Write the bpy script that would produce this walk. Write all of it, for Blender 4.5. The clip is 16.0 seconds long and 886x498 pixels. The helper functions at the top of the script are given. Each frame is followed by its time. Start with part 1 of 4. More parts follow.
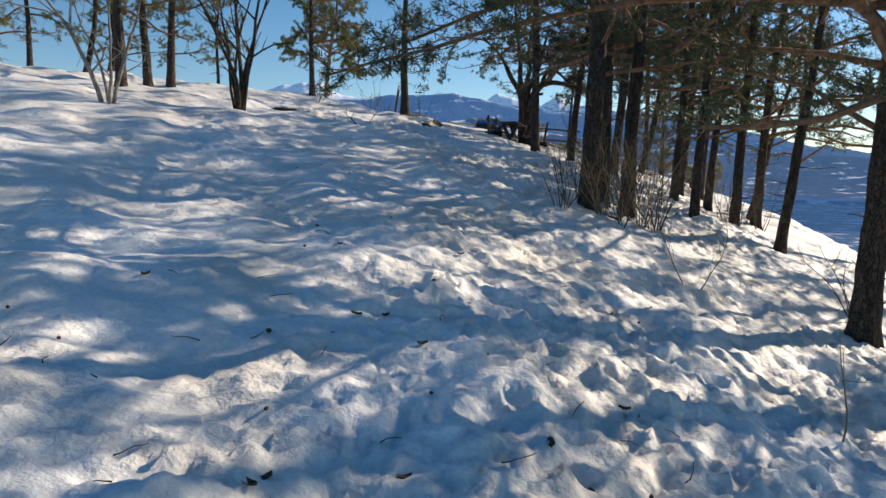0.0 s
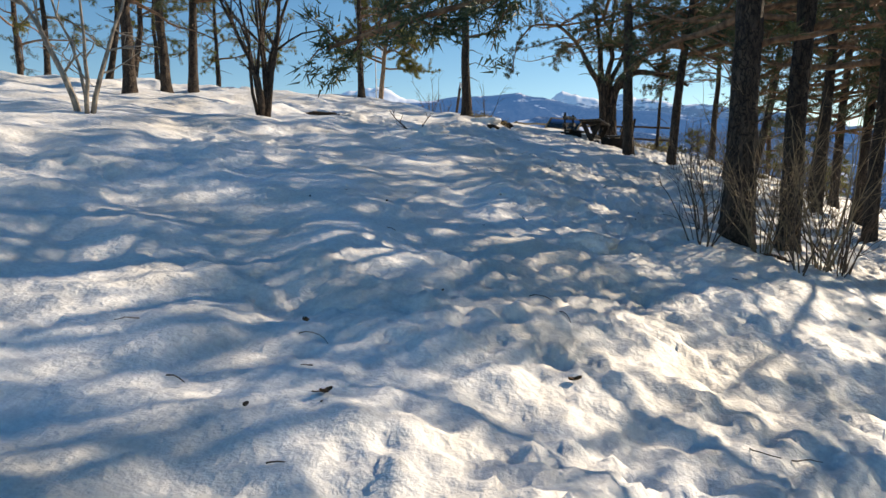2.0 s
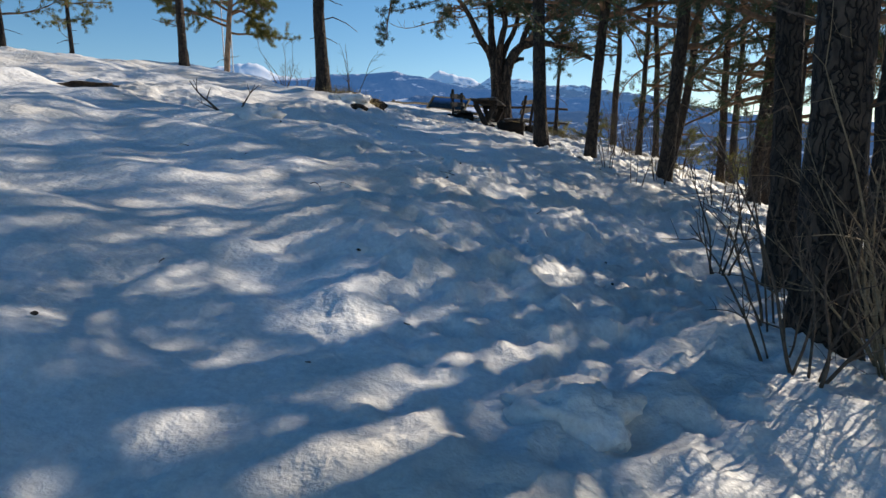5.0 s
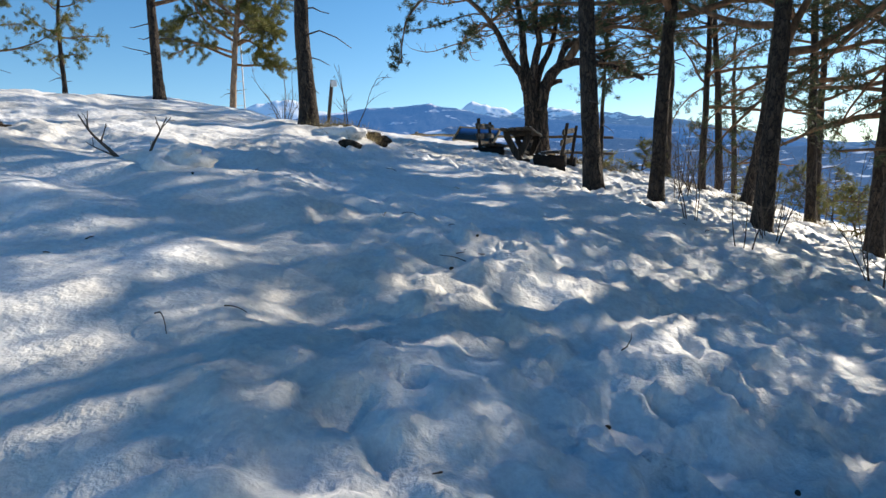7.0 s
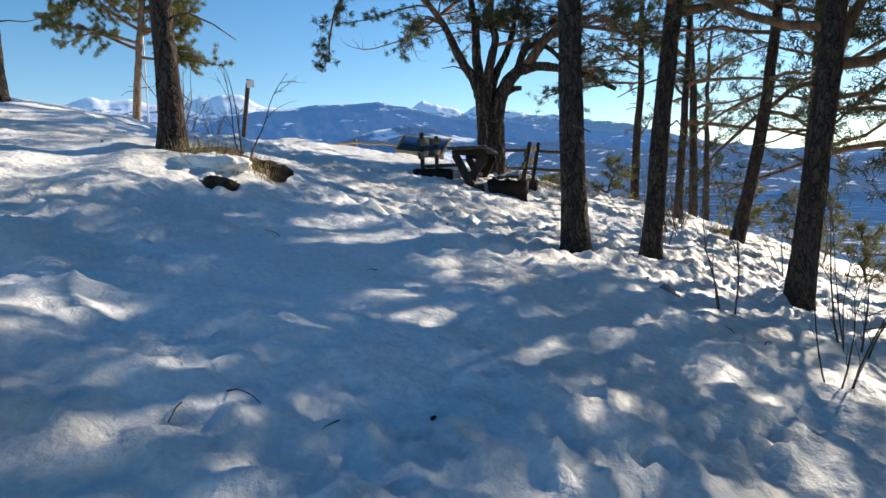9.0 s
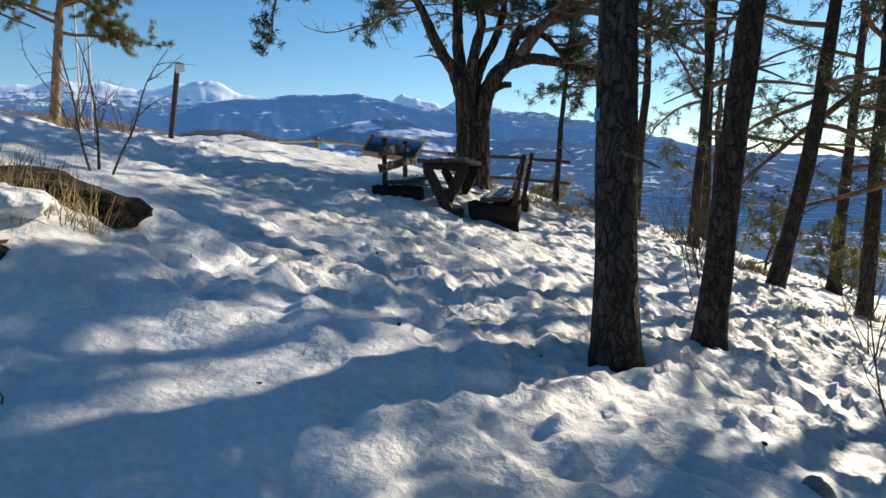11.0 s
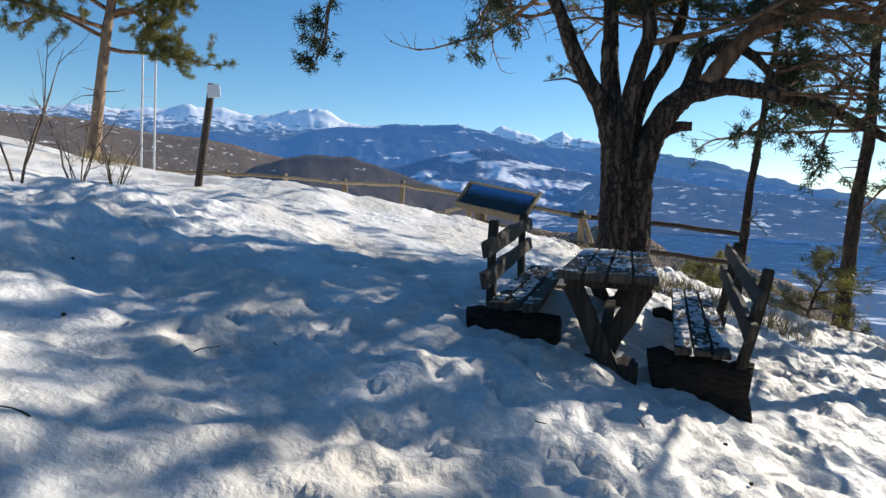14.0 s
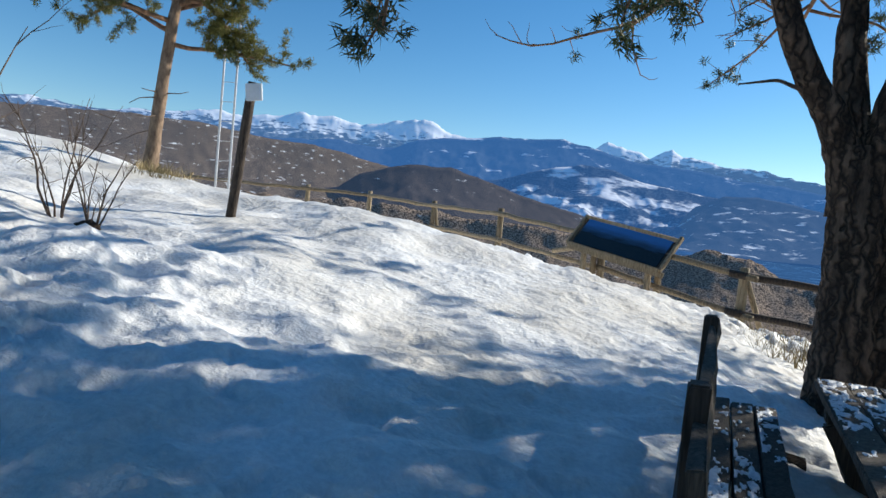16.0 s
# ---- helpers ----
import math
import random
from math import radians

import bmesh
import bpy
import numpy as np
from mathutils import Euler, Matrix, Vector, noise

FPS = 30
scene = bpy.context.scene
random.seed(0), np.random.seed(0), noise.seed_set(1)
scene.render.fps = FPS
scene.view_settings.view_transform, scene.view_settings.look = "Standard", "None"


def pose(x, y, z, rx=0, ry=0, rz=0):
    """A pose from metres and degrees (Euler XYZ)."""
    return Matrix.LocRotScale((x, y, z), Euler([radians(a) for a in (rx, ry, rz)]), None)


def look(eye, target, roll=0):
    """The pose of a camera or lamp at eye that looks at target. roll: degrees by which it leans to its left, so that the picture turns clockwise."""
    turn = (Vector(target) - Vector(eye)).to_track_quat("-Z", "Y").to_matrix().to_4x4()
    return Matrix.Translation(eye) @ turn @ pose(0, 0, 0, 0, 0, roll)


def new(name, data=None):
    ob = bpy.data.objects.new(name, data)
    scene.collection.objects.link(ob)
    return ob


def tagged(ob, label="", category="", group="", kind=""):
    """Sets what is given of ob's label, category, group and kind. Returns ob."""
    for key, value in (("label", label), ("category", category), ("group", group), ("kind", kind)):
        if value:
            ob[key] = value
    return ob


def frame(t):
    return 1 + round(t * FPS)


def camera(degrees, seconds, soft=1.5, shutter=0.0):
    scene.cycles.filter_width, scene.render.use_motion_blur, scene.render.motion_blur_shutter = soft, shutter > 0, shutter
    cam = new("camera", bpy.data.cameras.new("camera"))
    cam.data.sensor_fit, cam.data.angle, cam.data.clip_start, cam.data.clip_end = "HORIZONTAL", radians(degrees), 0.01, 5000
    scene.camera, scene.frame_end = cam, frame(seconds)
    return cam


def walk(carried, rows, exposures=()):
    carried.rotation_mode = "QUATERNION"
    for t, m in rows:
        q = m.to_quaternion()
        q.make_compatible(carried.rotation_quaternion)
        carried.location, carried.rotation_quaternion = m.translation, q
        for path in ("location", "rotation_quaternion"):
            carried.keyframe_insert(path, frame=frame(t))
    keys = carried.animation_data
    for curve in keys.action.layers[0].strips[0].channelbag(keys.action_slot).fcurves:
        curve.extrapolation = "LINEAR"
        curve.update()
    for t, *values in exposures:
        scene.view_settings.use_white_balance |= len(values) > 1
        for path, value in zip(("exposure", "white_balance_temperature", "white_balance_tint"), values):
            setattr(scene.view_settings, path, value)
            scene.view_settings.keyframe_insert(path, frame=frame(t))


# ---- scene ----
cam = camera(69.0, 16.0)
PATH = [  # seconds, place, turn in degrees
    (0.0, 0.0, 0.0, 0.0, 83.56, -0.721, 2.871),
    (0.5, -0.033, 0.985, 0.061, 83.775, -0.076, 5.793),
    (1.0, -0.142, 1.907, 0.167, 84.086, 0.092, 7.991),
    (1.5, -0.194, 2.825, 0.245, 84.05, 0.505, 9.533),
    (2.0, -0.363, 3.65, 0.31, 83.676, 0.704, 8.547),
    (2.5, -0.522, 4.551, 0.347, 83.234, 1.665, 9.144),
    (3.0, -0.742, 5.36, 0.42, 82.841, 1.596, 9.422),
    (3.5, -0.794, 6.122, 0.468, 82.063, 0.628, 4.643),
    (4.0, -0.771, 6.915, 0.591, 80.827, 0.966, -2.135),
    (6.5, -0.083, 10.842, 0.838, 84.031, 2.156, -0.311),
    (7.0, -0.144, 11.661, 0.978, 84.415, 2.374, 1.03),
    (7.5, -0.147, 12.373, 1.1, 84.541, 2.209, -0.911),
    (8.0, -0.058, 13.154, 1.286, 84.703, 2.023, -1.444),
    (10.5, 0.366, 16.784, 1.848, 83.3, 0.763, -6.384),
    (11.0, 0.457, 17.509, 1.972, 83.677, -0.109, -5.338),
    (11.5, 0.493, 18.218, 2.129, 83.86, -0.603, -2.799),
    (12.0, 0.534, 18.875, 2.295, 84.199, -1.293, -4.346),
    (12.5, 0.522, 19.665, 2.408, 85.09, -1.544, -2.613),
    (13.0, 0.477, 20.408, 2.534, 85.684, -2.136, -2.035),
    (13.5, 0.475, 21.095, 2.593, 86.065, -2.68, 0.389),
    (14.0, 0.349, 22.006, 2.66, 86.169, -2.652, 3.042),
    (14.5, 0.31, 22.813, 2.756, 86.118, -2.877, 3.094),
    (15.0, 0.254, 23.586, 2.86, 86.101, -3.026, 6.207),
    (15.5, 0.156, 24.268, 2.978, 86.274, -4.347, 8.064),
    (16.0, 0.0, 24.936, 3.094, 86.647, -5.45, 11.83),
]
walk(cam, [(t, pose(*rest)) for t, *rest in PATH],
     [(0.0, 0.26, 7900, 12), (1.0, 0.45, 8100, 12), (1.8, 0.45, 8300, 12), (3.0, 0.22, 8500, 12), (4.2, 0.02, 7800, 12), (6.3, 0.56, 7200, 9), (8.0, 0.6, 7350, 10), (10.5, 0.38, 7400, 10), (13.0, 0.26, 6950, 10), (15.0, 0.46, 7000, 8), (16.0, 0.26, 6650, 6)])

# ---- sky and sun ----
SUN_AZ, SUN_EL = 53.0, 27.0   # degrees right of +y, above the horizon
world = bpy.data.worlds.new("sky")
scene.world = world
world.use_nodes = True
wn = world.node_tree.nodes
wl = world.node_tree.links
sky = wn.new("ShaderNodeTexSky")
sky.sky_type = 'NISHITA'
sky.sun_disc = False
sky.sun_elevation = radians(SUN_EL)
sky.sun_rotation = radians(SUN_AZ)
sky.altitude = 900
sky.air_density = 1.0
sky.dust_density = 0.15
sky.ozone_density = 3.0
deep = wn.new("ShaderNodeHueSaturation")   # the deep clear blue of mountain air
deep.inputs["Saturation"].default_value = 1.28
wl.new(sky.outputs[0], deep.inputs["Color"])
wl.new(deep.outputs[0], wn["Background"].inputs[0])
wn["Background"].inputs[1].default_value = 0.118
sun_data = bpy.data.lights.new("sun", 'SUN')
sun_data.energy = 5.0
sun_data.angle = radians(0.55)
sun_data.color = (1.0, 0.95, 0.87)
sun = new("sun", sun_data)
sd = Vector((math.sin(radians(SUN_AZ)) * math.cos(radians(SUN_EL)), math.cos(radians(SUN_AZ)) * math.cos(radians(SUN_EL)), math.sin(radians(SUN_EL))))
sun.matrix_world = look(tuple(sd * 60), (0, 0, 0))


# ---- materials ----
def material(name, c1, c2, scale=6.0, rough=0.8, bump=0.3, bump_scale=40.0, stretch=(1, 1, 1), c3=None, spec=0.3, per_object=0.0, depth=0.02):
    """Two-tone noise, fine relief, optional third tone in patches, optional change from piece to piece."""
    m = bpy.data.materials.new(name)
    m.use_nodes = True
    n, l = m.node_tree.nodes, m.node_tree.links
    b = n["Principled BSDF"]
    tc = n.new("ShaderNodeTexCoord")
    mp = n.new("ShaderNodeMapping")
    mp.inputs["Scale"].default_value = stretch
    l.new(tc.outputs["Object"], mp.inputs[0])
    a = n.new("ShaderNodeTexNoise")
    a.inputs["Scale"].default_value = scale
    a.inputs["Detail"].default_value = 8
    a.inputs["Roughness"].default_value = 0.65
    l.new(mp.outputs[0], a.inputs["Vector"])
    ramp = n.new("ShaderNodeValToRGB")
    ramp.color_ramp.elements[0].position, ramp.color_ramp.elements[1].position = 0.35, 0.65
    ramp.color_ramp.elements[0].color = (*c1, 1)
    ramp.color_ramp.elements[1].color = (*c2, 1)
    l.new(a.outputs[0], ramp.inputs[0])
    out = ramp.outputs[0]
    if c3:
        p = n.new("ShaderNodeTexNoise")
        p.inputs["Scale"].default_value = scale * 0.35
        p.inputs["Detail"].default_value = 5
        l.new(tc.outputs["Object"], p.inputs["Vector"])
        r2 = n.new("ShaderNodeValToRGB")
        r2.color_ramp.elements[0].position, r2.color_ramp.elements[1].position = 0.52, 0.66
        l.new(p.outputs[0], r2.inputs[0])
        mx = n.new("ShaderNodeMixRGB")
        l.new(r2.outputs[0], mx.inputs[0])
        l.new(out, mx.inputs[1])
        mx.inputs[2].default_value = (*c3, 1)
        out = mx.outputs[0]
    if per_object:
        oi = n.new("ShaderNodeObjectInfo")
        hs = n.new("ShaderNodeHueSaturation")
        mr = n.new("ShaderNodeMapRange")
        mr.inputs[3].default_value, mr.inputs[4].default_value = 1 - per_object, 1 + per_object
        l.new(oi.outputs["Random"], mr.inputs[0])
        l.new(mr.outputs[0], hs.inputs["Value"])
        l.new(out, hs.inputs["Color"])
        out = hs.outputs[0]
    l.new(out, b.inputs["Base Color"])
    b.inputs["Roughness"].default_value = rough
    b.inputs["Specular IOR Level"].default_value = spec
    if bump:
        q = n.new("ShaderNodeTexNoise")
        q.inputs["Scale"].default_value = bump_scale
        q.inputs["Detail"].default_value = 6
        l.new(mp.outputs[0], q.inputs["Vector"])
        bp = n.new("ShaderNodeBump")
        bp.inputs["Strength"].default_value = bump
        bp.inputs["Distance"].default_value = depth
        l.new(q.outputs[0], bp.inputs["Height"])
        l.new(bp.outputs[0], b.inputs["Normal"])
    return m


def needle_material(name, dark, light, glow=0.25):
    m = bpy.data.materials.new(name)
    m.use_nodes = True
    n, l = m.node_tree.nodes, m.node_tree.links
    b = n["Principled BSDF"]
    geo = n.new("ShaderNodeNewGeometry")
    tc = n.new("ShaderNodeTexCoord")
    nz = n.new("ShaderNodeTexNoise")
    nz.inputs["Scale"].default_value = 0.9
    nz.inputs["Detail"].default_value = 3
    l.new(tc.outputs["Object"], nz.inputs["Vector"])
    ad = n.new("ShaderNodeMath")
    ad.operation = 'MULTIPLY_ADD'
    ad.inputs[1].default_value = 0.45
    l.new(geo.outputs["Random Per Island"], ad.inputs[0])
    l.new(nz.outputs[0], ad.inputs[2])
    ramp = n.new("ShaderNodeValToRGB")
    ramp.color_ramp.elements[0].position, ramp.color_ramp.elements[1].position = 0.35, 1.0
    ramp.color_ramp.elements[0].color = (*dark, 1)
    ramp.color_ramp.elements[1].color = (*light, 1)
    l.new(ad.outputs[0], ramp.inputs[0])
    l.new(ramp.outputs[0], b.inputs["Base Color"])
    b.inputs["Roughness"].default_value = 0.55
    tr = n.new("ShaderNodeBsdfTranslucent")
    l.new(ramp.outputs[0], tr.inputs[0])
    mx = n.new("ShaderNodeMixShader")
    mx.inputs[0].default_value = glow
    l.new(b.outputs[0], mx.inputs[1])
    l.new(tr.outputs[0], mx.inputs[2])
    l.new(mx.outputs[0], n["Material Output"].inputs[0])
    return m


def snow_material():
    m = bpy.data.materials.new("snow")
    m.use_nodes = True
    n, l = m.node_tree.nodes, m.node_tree.links
    b = n["Principled BSDF"]
    tc = n.new("ShaderNodeTexCoord")
    big = n.new("ShaderNodeTexNoise")
    big.inputs["Scale"].default_value = 0.55
    big.inputs["Detail"].default_value = 6
    big.inputs["Roughness"].default_value = 0.62
    l.new(tc.outputs["Object"], big.inputs["Vector"])
    r = n.new("ShaderNodeValToRGB")
    r.color_ramp.elements[0].position, r.color_ramp.elements[1].position = 0.36, 0.6
    r.color_ramp.elements[0].color = (0.70, 0.665, 0.61, 1)
    r.color_ramp.elements[1].color = (0.87, 0.87, 0.865, 1)
    l.new(big.outputs[0], r.inputs[0])
    # brown needle litter and grit, as small flecks
    fl = n.new("ShaderNodeTexNoise")
    fl.inputs["Scale"].default_value = 55
    fl.inputs["Detail"].default_value = 4
    fl.inputs["Roughness"].default_value = 0.7
    l.new(tc.outputs["Object"], fl.inputs["Vector"])
    r2 = n.new("ShaderNodeValToRGB")
    r2.color_ramp.elements[0].position, r2.color_ramp.elements[1].position = 0.70, 0.76
    l.new(fl.outputs[0], r2.inputs[0])
    mx = n.new("ShaderNodeMixRGB")
    l.new(r2.outputs[0], mx.inputs[0])
    l.new(r.outputs[0], mx.inputs[1])
    mx.inputs[2].default_value = (0.35, 0.27, 0.2, 1)
    # coarse, sugary grain
    gr = n.new("ShaderNodeTexNoise")
    gr.inputs["Scale"].default_value = 26
    gr.inputs["Detail"].default_value = 7
    gr.inputs["Roughness"].default_value = 0.7
    l.new(tc.outputs["Object"], gr.inputs["Vector"])
    r4 = n.new("ShaderNodeValToRGB")
    r4.color_ramp.elements[0].position, r4.color_ramp.elements[1].position = 0.38, 0.60
    r4.color_ramp.elements[0].color = (0.84, 0.84, 0.85, 1)
    l.new(gr.outputs[0], r4.inputs[0])
    grain = n.new("ShaderNodeMixRGB")
    grain.blend_type = 'MULTIPLY'
    grain.inputs[0].default_value = 1.0
    l.new(mx.outputs[0], grain.inputs[1])
    l.new(r4.outputs[0], grain.inputs[2])
    # beyond the hill the sheet carries woods and fields
    geo = n.new("ShaderNodeNewGeometry")
    ln = n.new("ShaderNodeVectorMath")
    ln.operation = 'DISTANCE'
    ln.inputs[1].default_value = (0, 20, 2)
    l.new(geo.outputs["Position"], ln.inputs[0])
    far = n.new("ShaderNodeMapRange")
    far.inputs[1].default_value, far.inputs[2].default_value = 46, 70
    l.new(ln.outputs["Value"], far.inputs[0])
    wood = n.new("ShaderNodeTexNoise")
    wood.inputs["Scale"].default_value = 0.02
    wood.inputs["Detail"].default_value = 10
    l.new(geo.outputs["Position"], wood.inputs["Vector"])
    r3 = n.new("ShaderNodeValToRGB")
    r3.color_ramp.elements[0].position, r3.color_ramp.elements[1].position = 0.5, 0.64
    r3.color_ramp.elements[0].color = (0.07, 0.075, 0.07, 1)
    r3.color_ramp.elements[1].color = (0.6, 0.62, 0.65, 1)
    l.new(wood.outputs[0], r3.inputs[0])
    mf = n.new("ShaderNodeMixRGB")
    l.new(far.outputs[0], mf.inputs[0])
    l.new(grain.outputs[0], mf.inputs[1])
    l.new(r3.outputs[0], mf.inputs[2])
    l.new(mf.outputs[0], b.inputs["Base Color"])
    b.inputs["Roughness"].default_value = 0.62
    b.inputs["Specular IOR Level"].default_value = 0.35
    prev = None
    for sc, st, dist in ((9.0, 0.6, 0.042), (20.0, 0.6, 0.020), (75.0, 0.45, 0.005)):
        q = n.new("ShaderNodeTexNoise")
        q.inputs["Scale"].default_value = sc
        q.inputs["Detail"].default_value = 5
        l.new(tc.outputs["Object"], q.inputs["Vector"])
        bp = n.new("ShaderNodeBump")
        bp.inputs["Strength"].default_value = st
        bp.inputs["Distance"].default_value = dist
        l.new(q.outputs[0], bp.inputs["Height"])
        if prev:
            l.new(prev.outputs[0], bp.inputs["Normal"])
        prev = bp
    l.new(prev.outputs[0], b.inputs["Normal"])
    return m


def distant_material(name, wood, snow_level, snow_amount, haze_color, haze_share, scale=0.004):
    """Wooded slopes with snowy clearings, snow above a height, with blue haze mixed in as a glow (a far backdrop)."""
    m = bpy.data.materials.new(name)
    m.use_nodes = True
    n, l = m.node_tree.nodes, m.node_tree.links
    b = n["Principled BSDF"]
    geo = n.new("ShaderNodeNewGeometry")
    flat = n.new("ShaderNodeMapping")
    flat.inputs["Scale"].default_value = (0.8, 0.8, 2.2)
    l.new(geo.outputs["Position"], flat.inputs[0])
    nz = n.new("ShaderNodeTexNoise")
    nz.inputs["Scale"].default_value = scale
    nz.inputs["Detail"].default_value = 12
    nz.inputs["Roughness"].default_value = 0.62
    l.new(flat.outputs[0], nz.inputs["Vector"])
    sep = n.new("ShaderNodeSeparateXYZ")
    l.new(geo.outputs["Position"], sep.inputs[0])
    hi = n.new("ShaderNodeMapRange")
    hi.inputs[1].default_value, hi.inputs[2].default_value = snow_level - 110, snow_level + 90
    hi.inputs[3].default_value, hi.inputs[4].default_value = -0.02, 0.30
    l.new(sep.outputs["Z"], hi.inputs[0])
    ad = n.new("ShaderNodeMath")
    l.new(nz.outputs[0], ad.inputs[0])
    l.new(hi.outputs[0], ad.inputs[1])
    r = n.new("ShaderNodeValToRGB")
    r.color_ramp.elements[0].position, r.color_ramp.elements[1].position = 0.655 - snow_amount, 0.735 - snow_amount
    r.color_ramp.elements[0].color = (0, 0, 0, 1)
    l.new(ad.outputs[0], r.inputs[0])
    fine = n.new("ShaderNodeTexNoise")
    fine.inputs["Scale"].default_value = scale * 22
    fine.inputs["Detail"].default_value = 6
    l.new(geo.outputs["Position"], fine.inputs["Vector"])
    wr = n.new("ShaderNodeValToRGB")
    wr.color_ramp.elements[0].position, wr.color_ramp.elements[1].position = 0.42, 0.62
    wr.color_ramp.elements[0].color = (*[c * 0.35 for c in wood], 1)
    wr.color_ramp.elements[1].color = (*[min(1, c * 2.4) for c in wood], 1)
    l.new(fine.outputs[0], wr.inputs[0])
    mx = n.new("ShaderNodeMixRGB")
    l.new(r.outputs[0], mx.inputs[0])
    l.new(wr.outputs[0], mx.inputs[1])
    mx.inputs[2].default_value = (0.85, 0.86, 0.88, 1)
    l.new(mx.outputs[0], b.inputs["Base Color"])
    b.inputs["Roughness"].default_value = 0.95
    b.inputs["Specular IOR Level"].default_value = 0.0
    # distance haze put into the material as emission over the slopes
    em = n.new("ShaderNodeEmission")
    em.inputs[0].default_value = (*haze_color, 1)
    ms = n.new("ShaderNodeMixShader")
    ms.inputs[0].default_value = haze_share
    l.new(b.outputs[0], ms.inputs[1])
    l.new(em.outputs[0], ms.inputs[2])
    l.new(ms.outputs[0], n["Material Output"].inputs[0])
    return m


SNOW = snow_material()
BARK = material("pine_bark", (0.034, 0.025, 0.020), (0.112, 0.082, 0.062), 11, 0.92, 1.0, 14, (1, 1, 0.38), depth=0.05)


def crack_bark(m, size=24.0, dark=(0.022, 0.016, 0.013), stretch=0.2, wide=0.11):
    """Adds the upright plates of old pine bark, with deep dark cracks between them."""
    n, l = m.node_tree.nodes, m.node_tree.links
    b = n["Principled BSDF"]
    tc = n.new("ShaderNodeTexCoord")
    warp = n.new("ShaderNodeTexNoise")
    warp.inputs["Scale"].default_value = 9
    l.new(tc.outputs["Object"], warp.inputs["Vector"])
    shift = n.new("ShaderNodeMixRGB")
    shift.inputs[0].default_value = 0.12
    l.new(tc.outputs["Object"], shift.inputs[1])
    l.new(warp.outputs["Color"], shift.inputs[2])
    mp = n.new("ShaderNodeMapping")
    mp.inputs["Scale"].default_value = (1, 1, stretch)
    l.new(shift.outputs[0], mp.inputs[0])
    vo = n.new("ShaderNodeTexVoronoi")
    vo.feature = 'DISTANCE_TO_EDGE'
    vo.inputs["Scale"].default_value = size
    l.new(mp.outputs[0], vo.inputs["Vector"])
    edge = n.new("ShaderNodeMapRange")
    edge.inputs[1].default_value, edge.inputs[2].default_value = 0.0, wide
    l.new(vo.outputs["Distance"], edge.inputs[0])
    old = b.inputs["Base Color"].links[0].from_socket
    mx = n.new("ShaderNodeMixRGB")
    l.new(edge.outputs[0], mx.inputs[0])
    mx.inputs[1].default_value = (*dark, 1)
    l.new(old, mx.inputs[2])
    l.new(mx.outputs[0], b.inputs["Base Color"])
    bp = n.new("ShaderNodeBump")
    bp.inputs["Strength"].default_value = 1.0
    bp.inputs["Distance"].default_value = 0.025
    l.new(edge.outputs[0], bp.inputs["Height"])
    l.new(b.inputs["Normal"].links[0].from_socket, bp.inputs["Normal"])
    l.new(bp.outputs[0], b.inputs["Normal"])


crack_bark(BARK)
BARK_OLD = material("old_pine_bark", (0.050, 0.034, 0.025), (0.20, 0.135, 0.095), 9, 0.9, 0.9, 12, (1, 1, 0.25), depth=0.03)
crack_bark(BARK_OLD, 13.0, (0.022, 0.015, 0.011), 0.13, 0.22)
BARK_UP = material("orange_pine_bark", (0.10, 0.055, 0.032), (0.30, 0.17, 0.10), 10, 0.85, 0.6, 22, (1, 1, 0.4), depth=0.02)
# reddish bark lightened, with the sun on the trunk put into its colour
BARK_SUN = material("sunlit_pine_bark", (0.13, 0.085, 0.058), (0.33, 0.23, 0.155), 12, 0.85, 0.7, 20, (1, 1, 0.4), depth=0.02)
BARK_GREY = material("grey_bark", (0.14, 0.115, 0.09), (0.36, 0.31, 0.25), 14, 0.85, 0.5, 30, (1, 1, 0.5), depth=0.01)
TWIG = material("twig_bark", (0.06, 0.04, 0.03), (0.17, 0.12, 0.085), 20, 0.8, 0.2, 60)
TWIG_TAN = material("tan_twig_bark", (0.17, 0.12, 0.07), (0.36, 0.27, 0.17), 20, 0.8, 0.2, 60)
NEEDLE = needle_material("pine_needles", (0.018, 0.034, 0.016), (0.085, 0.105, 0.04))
# sunlight put into the colour for crest pines; the scrub's own yellow-green
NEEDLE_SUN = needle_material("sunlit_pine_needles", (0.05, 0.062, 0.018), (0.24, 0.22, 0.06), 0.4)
WOOD_OLD = material("weathered_wood", (0.030, 0.023, 0.017), (0.125, 0.097, 0.074), 5, 0.8, 0.7, 14, (9, 9, 0.7), per_object=0.25, depth=0.008)
WOOD_DARK = material("dark_wet_wood", (0.018, 0.013, 0.010), (0.075, 0.055, 0.042), 5, 0.75, 0.7, 14, (9, 9, 0.7), per_object=0.25, depth=0.01)
LOG_DARK = material("dark_rotten_log", (0.010, 0.007, 0.005), (0.045, 0.032, 0.024), 7, 0.9, 0.9, 14, (1, 6, 6), per_object=0.2, depth=0.015)
WOOD_FENCE = material("fence_wood", (0.16, 0.115, 0.07), (0.36, 0.28, 0.18), 5, 0.8, 0.5, 16, (8, 8, 0.7), per_object=0.25, depth=0.006)
EARTH = material("bare_earth", (0.018, 0.012, 0.008), (0.085, 0.058, 0.038), 9, 0.95, 1.0, 24, depth=0.05)
GRASS = material("dry_grass", (0.17, 0.12, 0.05), (0.42, 0.33, 0.17), 12, 0.8, 0)
FROST = material("old_snow_crust", (0.62, 0.64, 0.68), (0.85, 0.86, 0.88), 18, 0.6, 0.6, 50)
